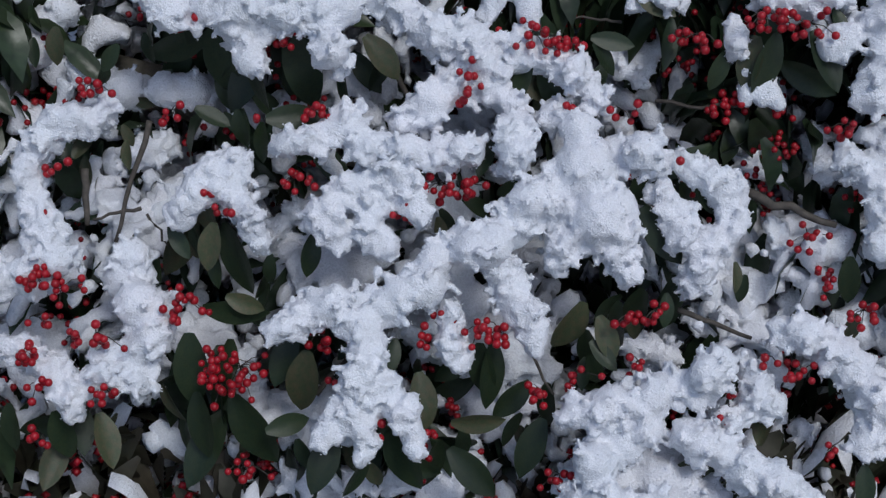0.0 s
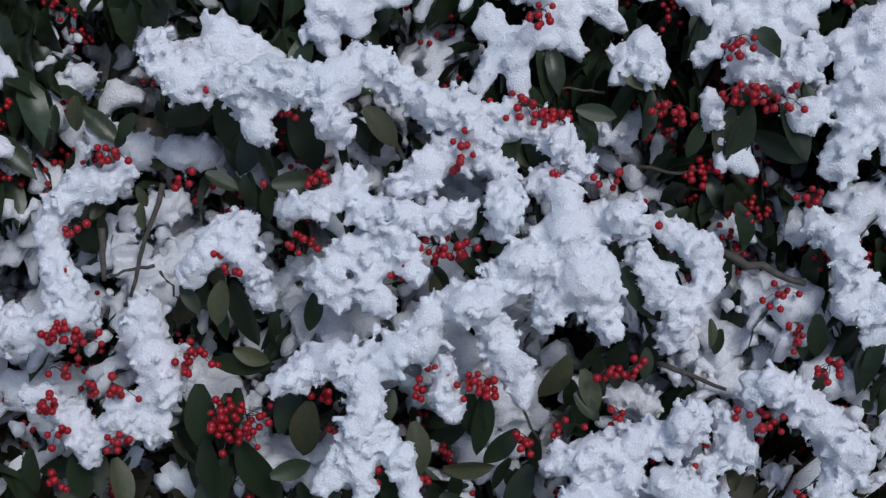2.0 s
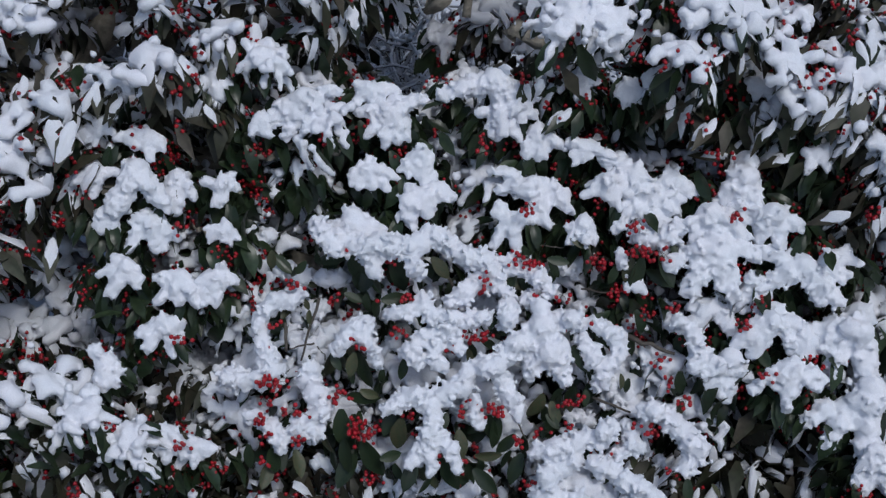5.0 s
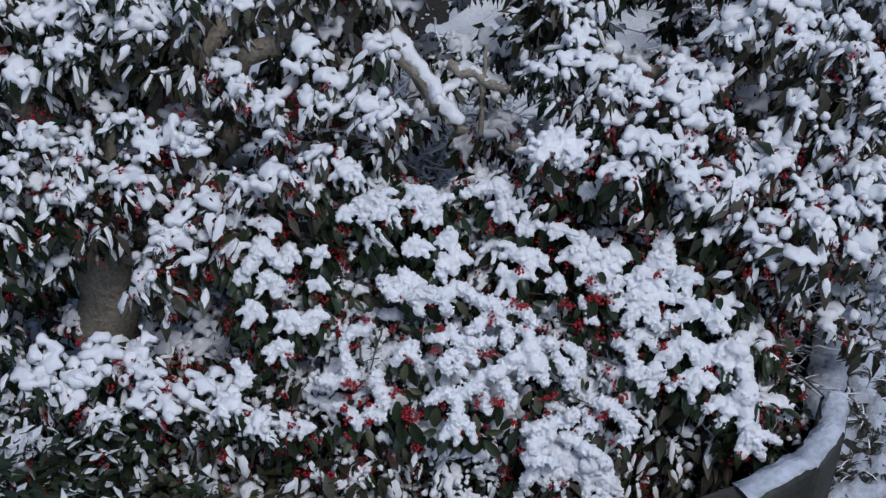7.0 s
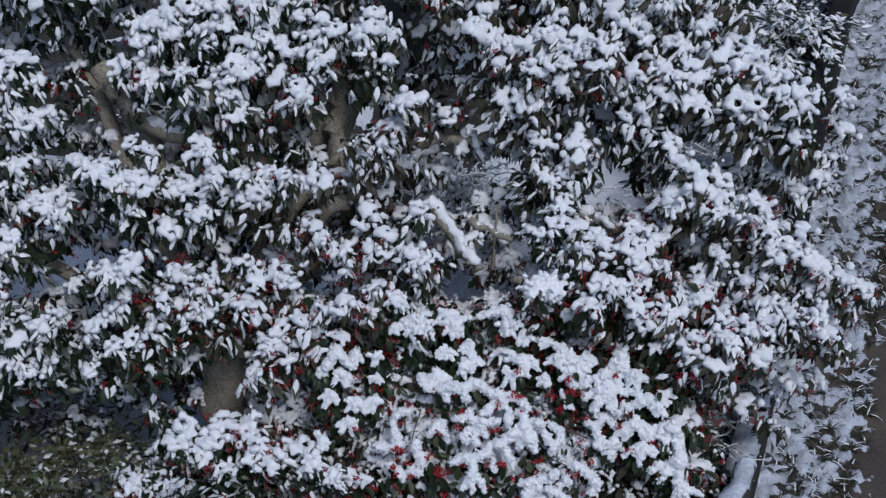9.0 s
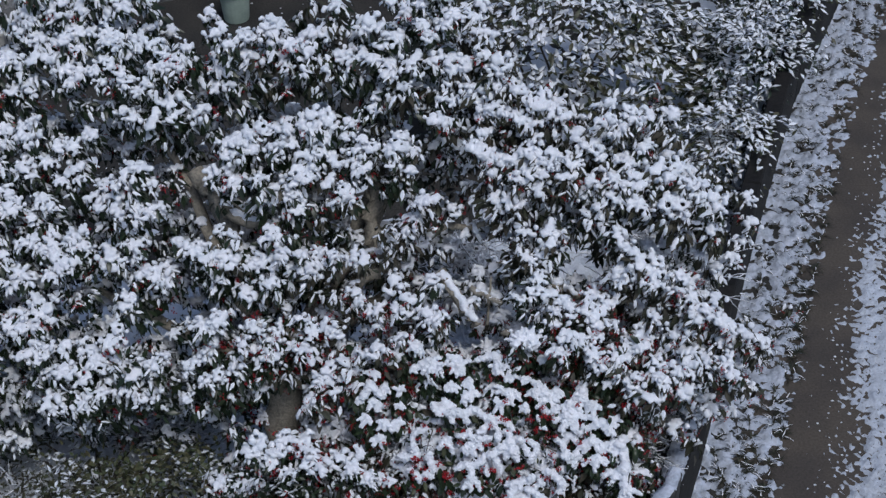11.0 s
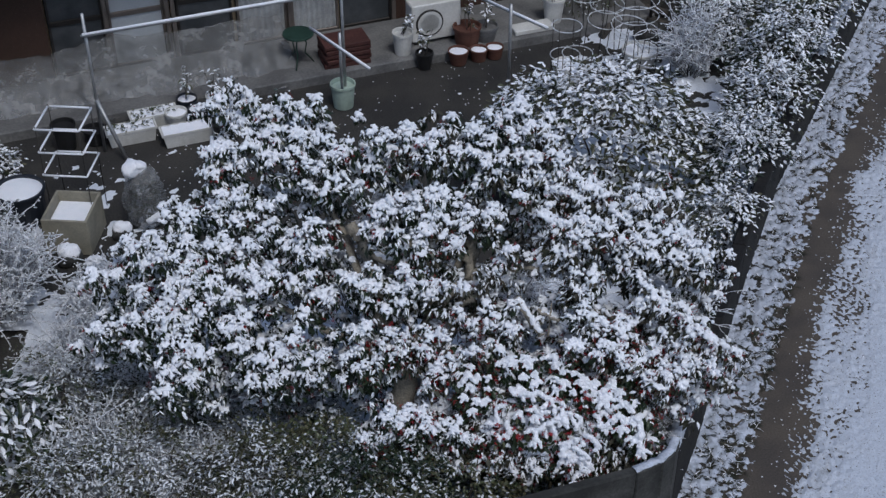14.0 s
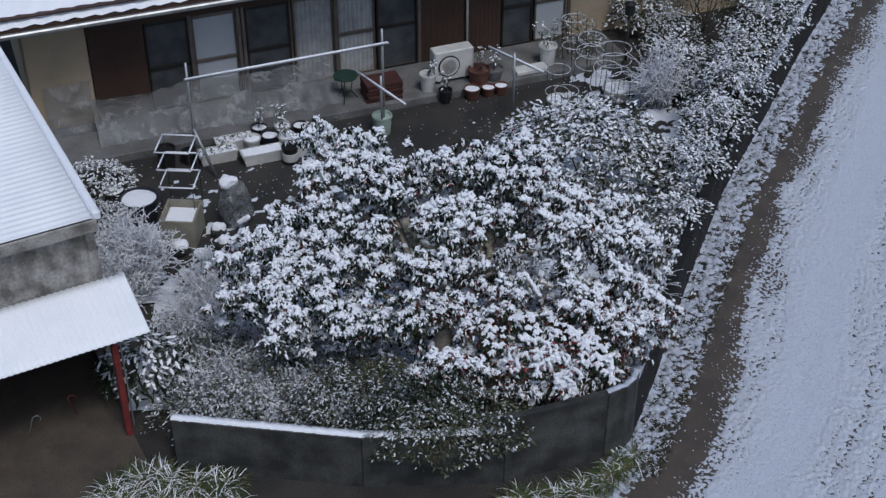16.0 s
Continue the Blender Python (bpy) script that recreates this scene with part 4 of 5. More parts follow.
# berries: across, down, how many
CLUSTERS_A = [(85, 480, 10), (60, 500, 8), (110, 520, 8), (60, 570, 4), (170, 600, 8), (130, 600, 5), (40, 640, 11), (70, 690, 6), (180, 700, 8), (75, 780, 5), (95, 303, 5), (80, 375, 1), (165, 160, 8), (300, 212, 5), (320, 540, 11),
              (300, 570, 6), (385, 645, 16), (425, 660, 16), (395, 690, 12), (365, 340, 4), (392, 368, 5), (500, 76, 8), (560, 200, 9), (450, 215, 2), (350, 30, 4), (312, 20, 4), (520, 330, 7), (545, 318, 3), (565, 605, 9), (590, 680, 3), (630, 690, 1)]
CLUSTERS_B = [(670, 755, 3), (757, 770, 4), (785, 335, 11), (815, 345, 11), (825, 138, 6), (832, 172, 4), (945, 68, 9), (975, 76, 9), (1024, 85, 6), (1010, 190, 2), (1100, 205, 3), (1135, 190, 2), (850, 590, 9), (885, 595, 9), (780, 560, 4),
              (748, 600, 5), (955, 700, 8), (1015, 675, 7), (1115, 568, 8), (1165, 558, 7), (1130, 650, 6), (1145, 738, 5), (1295, 690, 4), (1290, 745, 3), (1355, 35, 9), (1390, 45, 9), (1435, 52, 9), (1205, 290, 1), (1116, 312, 1)]
CLUSTERS_C = [(1265, 190, 9), (1300, 185, 7), (1380, 190, 6), (1430, 430, 9), (1500, 230, 8), (1528, 560, 9), (1355, 640, 3), (1420, 668, 8), (990, 850, 8), (1080, 872, 8), (430, 830, 9), (710, 382, 6), (1240, 70, 7), (1200, 60, 5),
              (980, -110, 9), (1350, -60, 10), (1700, -90, 10), (1730, 290, 8), (-240, -40, 7), (-230, 350, 8), (-240, 720, 8), (1820, 470, 8), (260, -350, 6), (830, -340, 10), (1470, 800, 3), (1100, 410, 2)]
bm = bmesh.new()
bmesh.ops.create_icosphere(bm, subdivisions=2, radius=1)
for f_ in bm.faces:
    f_.smooth = True
BERRY = bpy.data.meshes.new("berry")
bm.to_mesh(BERRY)
bm.free()
BERRY.materials.append(M_BERRY)
for i, (x, y, n) in enumerate(CLUSTERS_A + CLUSTERS_B + CLUSTERS_C):
    deep = -0.06 if i in (60, 61, 62, 63) else 0.0
    base = on_bough(x, y - 10, -0.02 + deep)
    stalks = Heap()
    spots_b = []
    for k in range(n):
        for t in range(30):
            p = on_bough(x + g.normal(0, 5.5 * math.sqrt(n)), y + g.normal(0, 4.5 * math.sqrt(n)), g.uniform(0.0, 0.028) + deep)
            if all((p - q).length > 0.0062 for q in spots_b):
                break
        spots_b.append(p)
        v, f = tube_data([base, (base + p) / 2 + Vector((0, 0, 0.004)), p], [0.0006, 0.0005, 0.0005], 5)
        stalks.add(v, f)
    cl = link("berry_cluster", stalks.mesh("berry_stalks", M_TWIG), tree, T0, "bunch of round red berries on thin stalks")
    for p in spots_b:
        s = g.uniform(0.0036, 0.0049)
        link("berry", BERRY, cl, Matrix.Translation(p) @ Matrix.Diagonal((s, s, s * 1.05, 1)))
# bare twigs in the bough
for a, b, r in (((265, 215), (205, 430), 6), ((150, 300), (155, 400), 8), ((250, 370), (165, 390), 4), ((1320, 340), (1480, 400), 10), ((1200, 550), (1330, 600), 6), ((1100, 40), (1000, 30), 3), ((1160, 180), (1330, 190), 4), ((260, 380), (300, 440), 3), ((690, 90), (780, 330), 6), ((560, 700), (700, 500), 6), ((900, 560), (980, 700), 4)):
    p = [on_bough(*q[:2], -0.05) for q in wander((*a, 0), (*b, 0), 7, 4, g)]
    v, f = tube_data(p, np.linspace(r, r * 0.6, 7) * UNIT, 7)
    link("twig", mesh_from("twig", v, f, M_TWIG), tree, T0)

# ---- shrubs ----
def shrub(name, label, at, rx, ry, h, n, ln, wd, material, snow, seed, z0=0.0, stems=7, lumpy=0.25):
    """A leafy bush: stems, a crown of single leaves, and snow lying on the upper ones."""
    g = np.random.default_rng(seed)
    ob = thing(name, label, "shrub", pose(at[0], at[1], z0))
    lv, sn = Heap(), Heap()
    for i in range(n):
        a, u = g.uniform(0, 2 * math.pi), g.uniform(-0.25, 1)
        c = math.sqrt(max(0, 1 - u * u))
        d = np.array((math.cos(a) * c, math.sin(a) * c, u))
        r = g.uniform(0.55, 1.02) ** 0.5 * (1 + lumpy * noise.noise(Vector(d * 2.3) + Vector((seed, 0, 0))) + 0.5 * lumpy * noise.noise(Vector(d * 6) + Vector((0, seed, 0))))
        p = d * r * np.array((rx, ry, h * 0.62)) + np.array((0, 0, h * 0.42))
        if p[2] < 0.02 or at[0] + p[0] > wall_x(max(12.55, at[1] + p[1])) - 0.04 + (0.3 if p[2] > 0.86 else 0):
            continue
        L = ln * g.uniform(0.65, 1.2)
        out = math.degrees(math.atan2(d[1], d[0])) - 90 + g.normal(0, 50)
        m = pose(*p, 0, 0, out) @ pose(0, 0, 0, g.normal(2, 20), g.normal(0, 20), 0)
        dr = g.uniform(0.1, 0.7)
        lv.add(*(leaf_data(L, wd, dr, rows=5) if ln > 0.1 else mini_leaf(L, wd, dr)), m)
        if g.random() < snow * (0.55 + 0.6 * max(0, u)) * (1 + (2.2 if snow < 0.6 else 1.7 if ln < 0.06 else 0.4) * noise.noise(Vector(p * 4.0) + Vector((seed, 0, 0)))):
            sn.add(*(leaf_data(L * g.uniform(0.7, 1.0), wd * g.uniform(0.85, 1.15), dr, -0.25, 5, 0.012) if ln > 0.1 else mini_leaf(L * g.uniform(0.7, 1.0), wd * g.uniform(0.85, 1.2), dr, 0.006, wd * 0.22)), m)
    for i in range(stems):
        a = 2 * math.pi * i / stems + g.uniform(-0.3, 0.3)
        v, f = tube_data(wander((0.05 * math.cos(a), 0.05 * math.sin(a), -0.02), (rx * 0.6 * math.cos(a), ry * 0.6 * math.sin(a), h * 0.7), 6, 0.03, g), np.linspace(0.016, 0.006, 6), 6)
        link("stem", mesh_from("stem", v, f, M_TWIG), ob)
    link("foliage", lv.mesh("foliage", material), ob, kind="stuff")
    if sn.n:
        link("snow", sn.mesh("snow", M_SNOW if snow > 0.5 and ln > 0.06 else M_FROST), ob, kind="stuff")
    return ob


FLAKE = (np.array(((-0.8, -0.5, -0.4), (0.9, -0.4, -0.3), (0.0, 0.9, -0.35), (0.05, 0.0, 0.8))) * 1.15, [(0, 2, 1), (0, 1, 3), (1, 2, 3), (2, 0, 3)])


def frost_bush(name, label, at, rx, ry, h, n, seed, z0=0.0, thick=0.005, flakes=5, bits=0.011):
    """A bare bush of fine twigs with snow lining every one of them."""
    g = np.random.default_rng(seed)
    ob = thing(name, label, "shrub", pose(at[0], at[1], z0))
    tw, sn = Heap(), Heap()
    for i in range(n):
        a, rr = g.uniform(0, 2 * math.pi), math.sqrt(g.random())
        top = (rx * rr * math.cos(a), ry * rr * math.sin(a), h * (1.05 - 0.6 * rr * rr) * g.uniform(0.7, 1.1))
        line = wander((0.25 * top[0], 0.25 * top[1], 0.0), top, 7, 0.05, g)
        lines = [(line, 0.006)]
        for k in range(6):
            q = line[int(g.integers(2, 7))]
            lines.append((wander(q, q + g.normal(0, 1, 3) * np.array((0.16, 0.16, 0.08)) + np.array((0, 0, 0.06)), 5, 0.012, g), 0.003))
        for ln_, r in lines:
            v, f = tube_data(ln_, np.linspace(r, r * 0.5, len(ln_)), 3)
            tw.add(v, f)
            v, f = tube_data(ln_ + np.array((0, 0, r + thick * 0.4)), np.full(len(ln_), thick * 1.25) * g.uniform(0.6, 1.2), 3)
            sn.add(v, f)
            for k in range(flakes):
                p = ln_[int(g.integers(1, len(ln_)))] + g.normal(0, 0.014, 3)
                turn, k_ = g.uniform(0, 6.28), g.uniform(0.55, 1.35) * bits
                c_, s_ = math.cos(turn) * k_, math.sin(turn) * k_
                sn.add(FLAKE[0] @ np.array(((c_, s_, 0), (-s_, c_, 0), (0, 0, k_))) * np.array((1.3, 1.3, 0.9)) + p, FLAKE[1])
    link("twig", tw.mesh("twig", M_TWIG), ob, kind="stuff")
    link("snow", sn.mesh("snow", M_SNOW), ob, kind="stuff")
    return ob


def tuft(name, label, spots, blades, ln, wd, seed, snow=0.5, material=M_GRASS):
    """Clumps of strap-shaped leaves arching outwards, some of them white."""
    g = np.random.default_rng(seed)
    ob = thing(name, label, "grass", pose(*spots[0]), kind="stuff")
    gr, sn = Heap(), Heap()
    for x, y, z in spots:
        for k in range(blades):
            a, L = g.uniform(0, 2 * math.pi), ln * g.uniform(0.6, 1.2)
            v, f = [], []
            lean = g.uniform(0.6, 1.25)
            for i in range(5):
                t = i / 4
                rr, zz = L * lean * t, L * (t * 0.9 - 0.85 * lean * t * t)
                w = wd * (1 - 0.85 * t)
                for s in (-0.5, 0.5):
                    v.append((x + rr * math.cos(a) - s * w * math.sin(a), y + rr * math.sin(a) + s * w * math.cos(a), z + zz))
            f = [(2 * i, 2 * i + 1, 2 * i + 3, 2 * i + 2) for i in range(4)]
            v = np.array(v)
            gr.add(v, f)
            if g.random() < snow:
                sn.add(v[2:] + np.array((0, 0, 0.008)), f[:3])
    back = Matrix.Translation([-c for c in spots[0]])
    link("blades", gr.mesh("blades", material), ob, back, kind="stuff")
    link("snow", sn.mesh("snow", M_SNOW), ob, back, kind="stuff")
    return ob


shrub("evergreen_shrub", "broad evergreen shrub with long narrow leaves dusted with snow", (2.1, 17.75), 1.4, 0.95, 1.6, 5600, 0.11, 0.036, M_LEAFB, 0.72, 31)
HEDGE = [(3.2, 16.3, 0.5, 1.05), (3.6, 17.4, 0.55, 1.25), (4.05, 18.5, 0.58, 1.3), (4.5, 19.7, 0.65, 1.35), (5.0, 20.9, 0.7, 1.35), (5.55, 22.1, 0.7, 1.4), (6.2, 23.6, 0.75, 1.4), (3.9, 21.2, 0.5, 0.9), (3.5, 23.6, 0.6, 0.8)]
for i, (x, y, r, h) in enumerate(HEDGE):
    shrub("hedge_shrub", "grey-green hedge shrub thick with snow beside the wall", (x + 0.14, y), r, r * 1.15, h, 2300, 0.08, 0.03, M_LEAF if i % 2 else M_LEAFB, 0.75, 50 + i, lumpy=0.55)
shrub("conifer_shrub", "dark green clipped conifer lightly touched by snow", (4.75, 23.3), 0.5, 0.45, 1.5, 1500, 0.05, 0.018, M_LEAF, 0.3, 60)
shrub("garden_shrub", "frosted shrub at the far garden end", (4.1, 22.4), 0.55, 0.5, 0.9, 900, 0.06, 0.02, M_LEAFB, 0.85, 61)
shrub("garden_shrub", "frosted shrub at the far garden end", (3.9, 24.4), 0.8, 0.6, 1.0, 1100, 0.06, 0.02, M_LEAFB, 0.8, 62)
shrub("garden_shrub", "low green plant among the ring supports", (2.35, 22.4), 0.5, 0.4, 0.8, 700, 0.07, 0.02, M_LEAFB, 0.5, 63)
frost_bush("bare_shrub", "bare upright shrub with dark stems and frosted twigs", (3.65, 20.6), 0.45, 0.45, 1.15, 60, 64)
frost_bush("bare_shrub", "fine bare twigs lined with snow beside the wall", (2.15, 14.2), 0.5, 0.85, 0.85, 110, 65, flakes=3, bits=0.007, thick=0.0035)
frost_bush("bare_shrub", "fine bare twigs lined with snow near the corner", (1.95, 13.0), 0.28, 0.4, 0.8, 50, 66, flakes=2, bits=0.006, thick=0.003)


def arching_shrub(name, label, at, n, seed, rise, reach, heading):
    """Thin stems that rise from the soil and arch out over the wall, snow along their tops."""
    g = np.random.default_rng(seed)
    ob = thing(name, label, "shrub", pose(at[0], at[1], 0))
    tw, sn = Heap(), Heap()
    for i in range(n):
        a, L = radians(g.normal(heading, 48)), reach * g.uniform(0.35, 1.0)
        d = np.array((math.cos(a), math.sin(a), 0.0))
        zt = rise * g.uniform(0.95, 1.15)
        foot, knee = np.array((*g.normal(0, 0.05, 2), 0.0)), np.array((*g.normal(0, 0.07, 2), zt))
        tip = knee + d * L + np.array((0, 0, g.uniform(-0.06, 0.08)))
        stem = np.concatenate((wander(foot, knee, 5, 0.015, g), wander(knee, tip, 8, 0.015, g)[1:]))
        lines = [(stem, 0.004)]
        for k in range(7):
            q = stem[int(g.integers(5, len(stem)))]
            b = a + g.normal(0, 0.7)
            lines.append((wander(q, q + np.array((math.cos(b), math.sin(b), g.normal(0.0, 0.25))) * g.uniform(0.06, 0.18), 4, 0.006, g), 0.002))
        for ln_, r in lines:
            tw.add(*tube_data(ln_, np.linspace(r, r * 0.5, len(ln_)), 3))
            up = ln_ if r < 0.003 else ln_[4:]
            sn.add(*tube_data(up + np.array((0, 0, r + 0.001)), np.full(len(up), 0.0038) * g.uniform(0.5, 1.2, len(up)), 3))
    link("twig", tw.mesh("twig", M_TWIG), ob, kind="stuff")
    link("snow", sn.mesh("snow", M_SNOW), ob, kind="stuff")
    return ob


arching_shrub("arching_shrub", "thin bare shrub with snow-lined twigs arching over the wall corner", (2.0, 13.0), 34, 301, 0.86, 0.42, -12)
arching_shrub("arching_shrub", "thin bare shrub with snow-lined twigs arching over the wall", (2.15, 13.5), 40, 302, 0.9, 0.5, 0)
arching_shrub("arching_shrub", "thin bare shrub with snow-lined twigs arching over the wall", (2.45, 14.4), 40, 303, 0.92, 0.5, 5)
frost_bush("bare_shrub", "dense frosted shrub by the hedge", (2.75, 15.6), 0.4, 0.6, 0.75, 80, 67, flakes=6)
shrub("boxwood_shrub", "dark small-leaved shrub with a dusting of snow", (-0.75, 12.7), 1.0, 0.55, 0.95, 4200, 0.05, 0.022, M_LEAFB, 0.2, 68, lumpy=0.45)
shrub("boxwood_shrub", "dark small-leaved shrub with a dusting of snow", (0.45, 12.5), 0.65, 0.45, 0.85, 2400, 0.05, 0.022, M_LEAFB, 0.17, 69, lumpy=0.45)
shrub("boxwood_shrub", "dark low shrub in the shade beside the wall corner", (1.8, 12.85), 0.4, 0.35, 0.6, 1300, 0.045, 0.02, M_LEAF, 0.12, 80)
shrub("boxwood_shrub", "dark low shrub in the shade under the tree", (1.2, 13.05), 0.75, 0.6, 0.62, 2800, 0.045, 0.02, M_LEAF, 0.12, 70)
shrub("spilling_shrub", "evergreen branches spilling over the wall", (-0.15, 11.85), 0.72, 0.36, 0.72, 2200, 0.06, 0.024, M_LEAFB, 0.28, 71, 0.3, lumpy=0.5)
shrub("spilling_shrub", "small evergreen sprig leaning over the wall step", (0.72, 11.85), 0.32, 0.25, 0.5, 600, 0.06, 0.024, M_LEAFB, 0.35, 160, 0.5, lumpy=0.5)
for i, (x, y, rx_, ry_, h, n, w) in enumerate(((-2.35, 12.75, 0.75, 0.45, 0.85, 2300, 0.75), (-1.35, 12.55, 0.6, 0.4, 0.95, 2000, 0.55), (-3.15, 13.7, 0.6, 0.5, 0.85, 1700, 0.8), (-2.5, 13.75, 0.6, 0.5, 0.75, 1700, 0.8), (-3.0, 12.6, 0.5, 0.4, 0.8, 1400, 0.7))):
    shrub("frosted_shrub", "grey twiggy shrub with small frosted leaves behind the low wall", (x, y), rx_, ry_, h, n, 0.055, 0.018, M_LEAFD if i % 2 else M_LEAFB, w, 400 + i, lumpy=0.6)
shrub("dark_shrub", "dense dark green shrub nearly free of snow", (-0.3, 12.3), 0.75, 0.42, 1.1, 3600, 0.055, 0.022, M_LEAF, 0.22, 410, lumpy=0.6)
frost_bush("bare_shrub", "tall frosted bush with purple-grey twigs", (-4.35, 15.5), 0.6, 0.85, 1.15, 150, 72, flakes=6, bits=0.012)
shrub("broadleaf_shrub", "dark shrub with long drooping snowy leaves", (-3.75, 13.35), 0.6, 0.5, 0.9, 520, 0.15, 0.042, M_LEAF, 0.6, 73)
frost_bush("bare_shrub", "low tangle of snow-lined twigs", (-2.75, 13.0), 0.8, 0.6, 0.75, 120, 74, flakes=2, bits=0.009, thick=0.0035)
frost_bush("bare_shrub", "low tangle of snow-lined twigs", (-3.3, 14.3), 0.6, 0.6, 0.7, 90, 75, flakes=3, bits=0.009, thick=0.004)
frost_bush("bare_shrub", "low tangle of snow-lined twigs", (-1.75, 12.75), 0.55, 0.5, 0.7, 90, 76, flakes=2, bits=0.009, thick=0.0035)
for i, (x, y, r, n) in enumerate(((0.2, 13.15, 0.4, 45), (-0.9, 14.0, 0.5, 60), (0.95, 13.65, 0.45, 60), (1.6, 14.3, 0.5, 60), (-0.3, 14.9, 0.5, 50), (-1.8, 14.4, 0.5, 60), (1.2, 15.3, 0.5, 50))):
    frost_bush("undergrowth", "thin snowy twigs growing under the tree", (x, y), r, r, 0.55, n, 140 + i, flakes=4, bits=0.009)
frost_bush("bare_shrub", "low tangle of snow-lined twigs", (-2.35, 14.0), 0.55, 0.5, 0.7, 100, 150, flakes=5)
frost_bush("bare_shrub", "frosted bush with long arching twigs", (-3.1, 15.2), 0.55, 0.5, 0.8, 90, 151, flakes=6, bits=0.013)
shrub("low_shrub", "low grey-green plant with frosted leaves", (-1.3, 13.5), 0.7, 0.4, 0.5, 1100, 0.05, 0.02, M_LEAFB, 0.55, 77)
shrub("low_shrub", "low grey-green plant with frosted leaves", (-5.3, 17.9), 0.6, 0.5, 0.55, 1200, 0.065, 0.03, M_LEAFB, 1.1, 78)
shrub("low_shrub", "low grey-green plant with frosted leaves", (-4.9, 16.5), 0.5, 0.45, 0.75, 1400, 0.06, 0.026, M_LEAFB, 1.1, 79)
g = np.random.default_rng(90)
tuft("lilyturf", "green strap-leaved plants half covered by snow under the wall", [(-3.95 + g.uniform(0, 1.5), 11.82 - g.uniform(0, 0.65), 0) for i in range(44)], 44, 0.42, 0.016, 91, 0.26)
tuft("lilyturf", "yellow-green strap leaves and snow along the wall foot", [(0.75 + 1.5 * t + g.uniform(-.08, .08), 11.52 + 0.7 * t * t - g.uniform(0, 0.25), 0) for t in np.linspace(0, 1, 36)], 34, 0.3, 0.014, 92, 0.16)
spots_v = []
while len(spots_v) < 900:
    y = 11.9 + 13 * g.random() ** 1.5
    s = g.uniform(0.06, 0.5)
    spots_v.append((wall_x(max(12.9, y)) + s / 0.915 - max(0, 12.9 - y) * 0.45, y, 0.0))
tuft("verge_grass", "flattened dark grass poking through the verge snow", spots_v, 12, 0.085, 0.009, 93, 0.1, M_LEAFD)

# fallen snow crumbs on the swept yard and along the lane's bare strip
crumbs = Heap()
for i in range(2600):
    x, y = g.uniform(-5.5, 3.2), g.uniform(15.3, 21.6)
    if noise.noise(Vector((x * 0.9, y * 0.9, 3))) + g.uniform(-0.4, 0.4) < 0.02:
        continue
    s = g.uniform(0.004, 0.011) * (2.2 if g.random() < 0.04 else 1)
    crumbs.add(ICO1[0] * np.array((s * g.uniform(0.8, 1.6), s, s * 0.5)) + np.array((x, y, 0.003)), ICO1[1])
for i in range(700):
    y = g.uniform(10.5, 24)
    x = wall_x(max(12.9, y)) + (0.75 + g.uniform(0, 1) ** 2 * 0.6 * (1 if g.random() < 0.5 else -1) + (0.55 if g.random() < 0.5 else 0)) / 0.915
    if lane_s(x, y) < 0.6:
        continue
    s = g.uniform(0.003, 0.009)
    crumbs.add(ICO1[0] * np.array((s * g.uniform(0.8, 1.6), s, s * 0.5)) + np.array((x, y, 0.006)), ICO1[1])
link("snow_crumbs", crumbs.mesh("snow_crumbs", M_SNOW), label="scattered crumbs of snow on dark ground", category="snow", kind="stuff")


# ---- the shed ----
SH = pose(-4.15, 13.3, 0, 0, 0, 208.4)     # x runs along its front away from the corner, y towards the garden lane
shed = thing("shed", "corrugated-iron shed with snowy roof and white awning", "shed", SH)


def corrugated(x0, x1, y0, y1, za, zb, pitch, depth, along_x, name, parent, material, thick=0.012, label=""):
    """A corrugated sheet; za at y0 and zb at y1; waves run across x (along_x False) or across y."""
    nx, ny = (int((x1 - x0) / pitch * 6), 8) if not along_x else (8, int((y1 - y0) / pitch * 6))
    v, f = [], []
    for layer in (0, 1):
        for j in range(ny + 1):
            for i in range(nx + 1):
                x, t = x0 + (x1 - x0) * i / nx, j / ny
                y = y0 + (y1 - y0) * t
                w = depth * math.sin(2 * math.pi * ((y - y0) if along_x else (x - x0)) / pitch)
                v.append((x, y, za + (zb - za) * t + w - layer * thick))
    n = (nx + 1) * (ny + 1)
    for j in range(ny):
        for i in range(nx):
            a = j * (nx + 1) + i
            f.append((a, a + 1, a + nx + 2, a + nx + 1))
            f.append((n + a + nx + 1, n + a + nx + 2, n + a + 1, n + a))
    for i in range(nx):
        f.append((i + 1, i, n + i, n + i + 1))
        a = ny * (nx + 1) + i
        f.append((a, a + 1, n + a + 1, n + a))
    for j in range(ny):
        a = j * (nx + 1)
        f.append((a, a + nx + 1, n + a + nx + 1, n + a))
        a += nx
        f.append((a + nx + 1, a, n + a, n + a + nx + 1))
    return link(name, mesh_from(name, v, f, material), parent, label=label)


# local axes: x goes away from the garden along the front, -y runs back beside the garden towards the house
corrugated(-0.06, 4.2, -4.6, 0.06, 2.86, 2.8, 0.11, 0.008, True, "roof", shed, M_TIN, label="white corrugated roof with a skin of snow")
part("roof_edge", box(-0.16, -0.06, -4.6, 0.08, 2.76, 2.88, 0.02), M_SNOW, shed, "snowy verge trim")
part("fascia", box(-0.1, 4.2, 0.065, 0.1, 2.62, 2.79, 0.01), M_SIDING, shed, "stained metal fascia")
corrugated(0.0, 4.2, -0.02, 0.0, 2.2, 2.2, 0.09, 0.0, False, "lintel_beam", shed, M_SIDING)
v, f = [], []
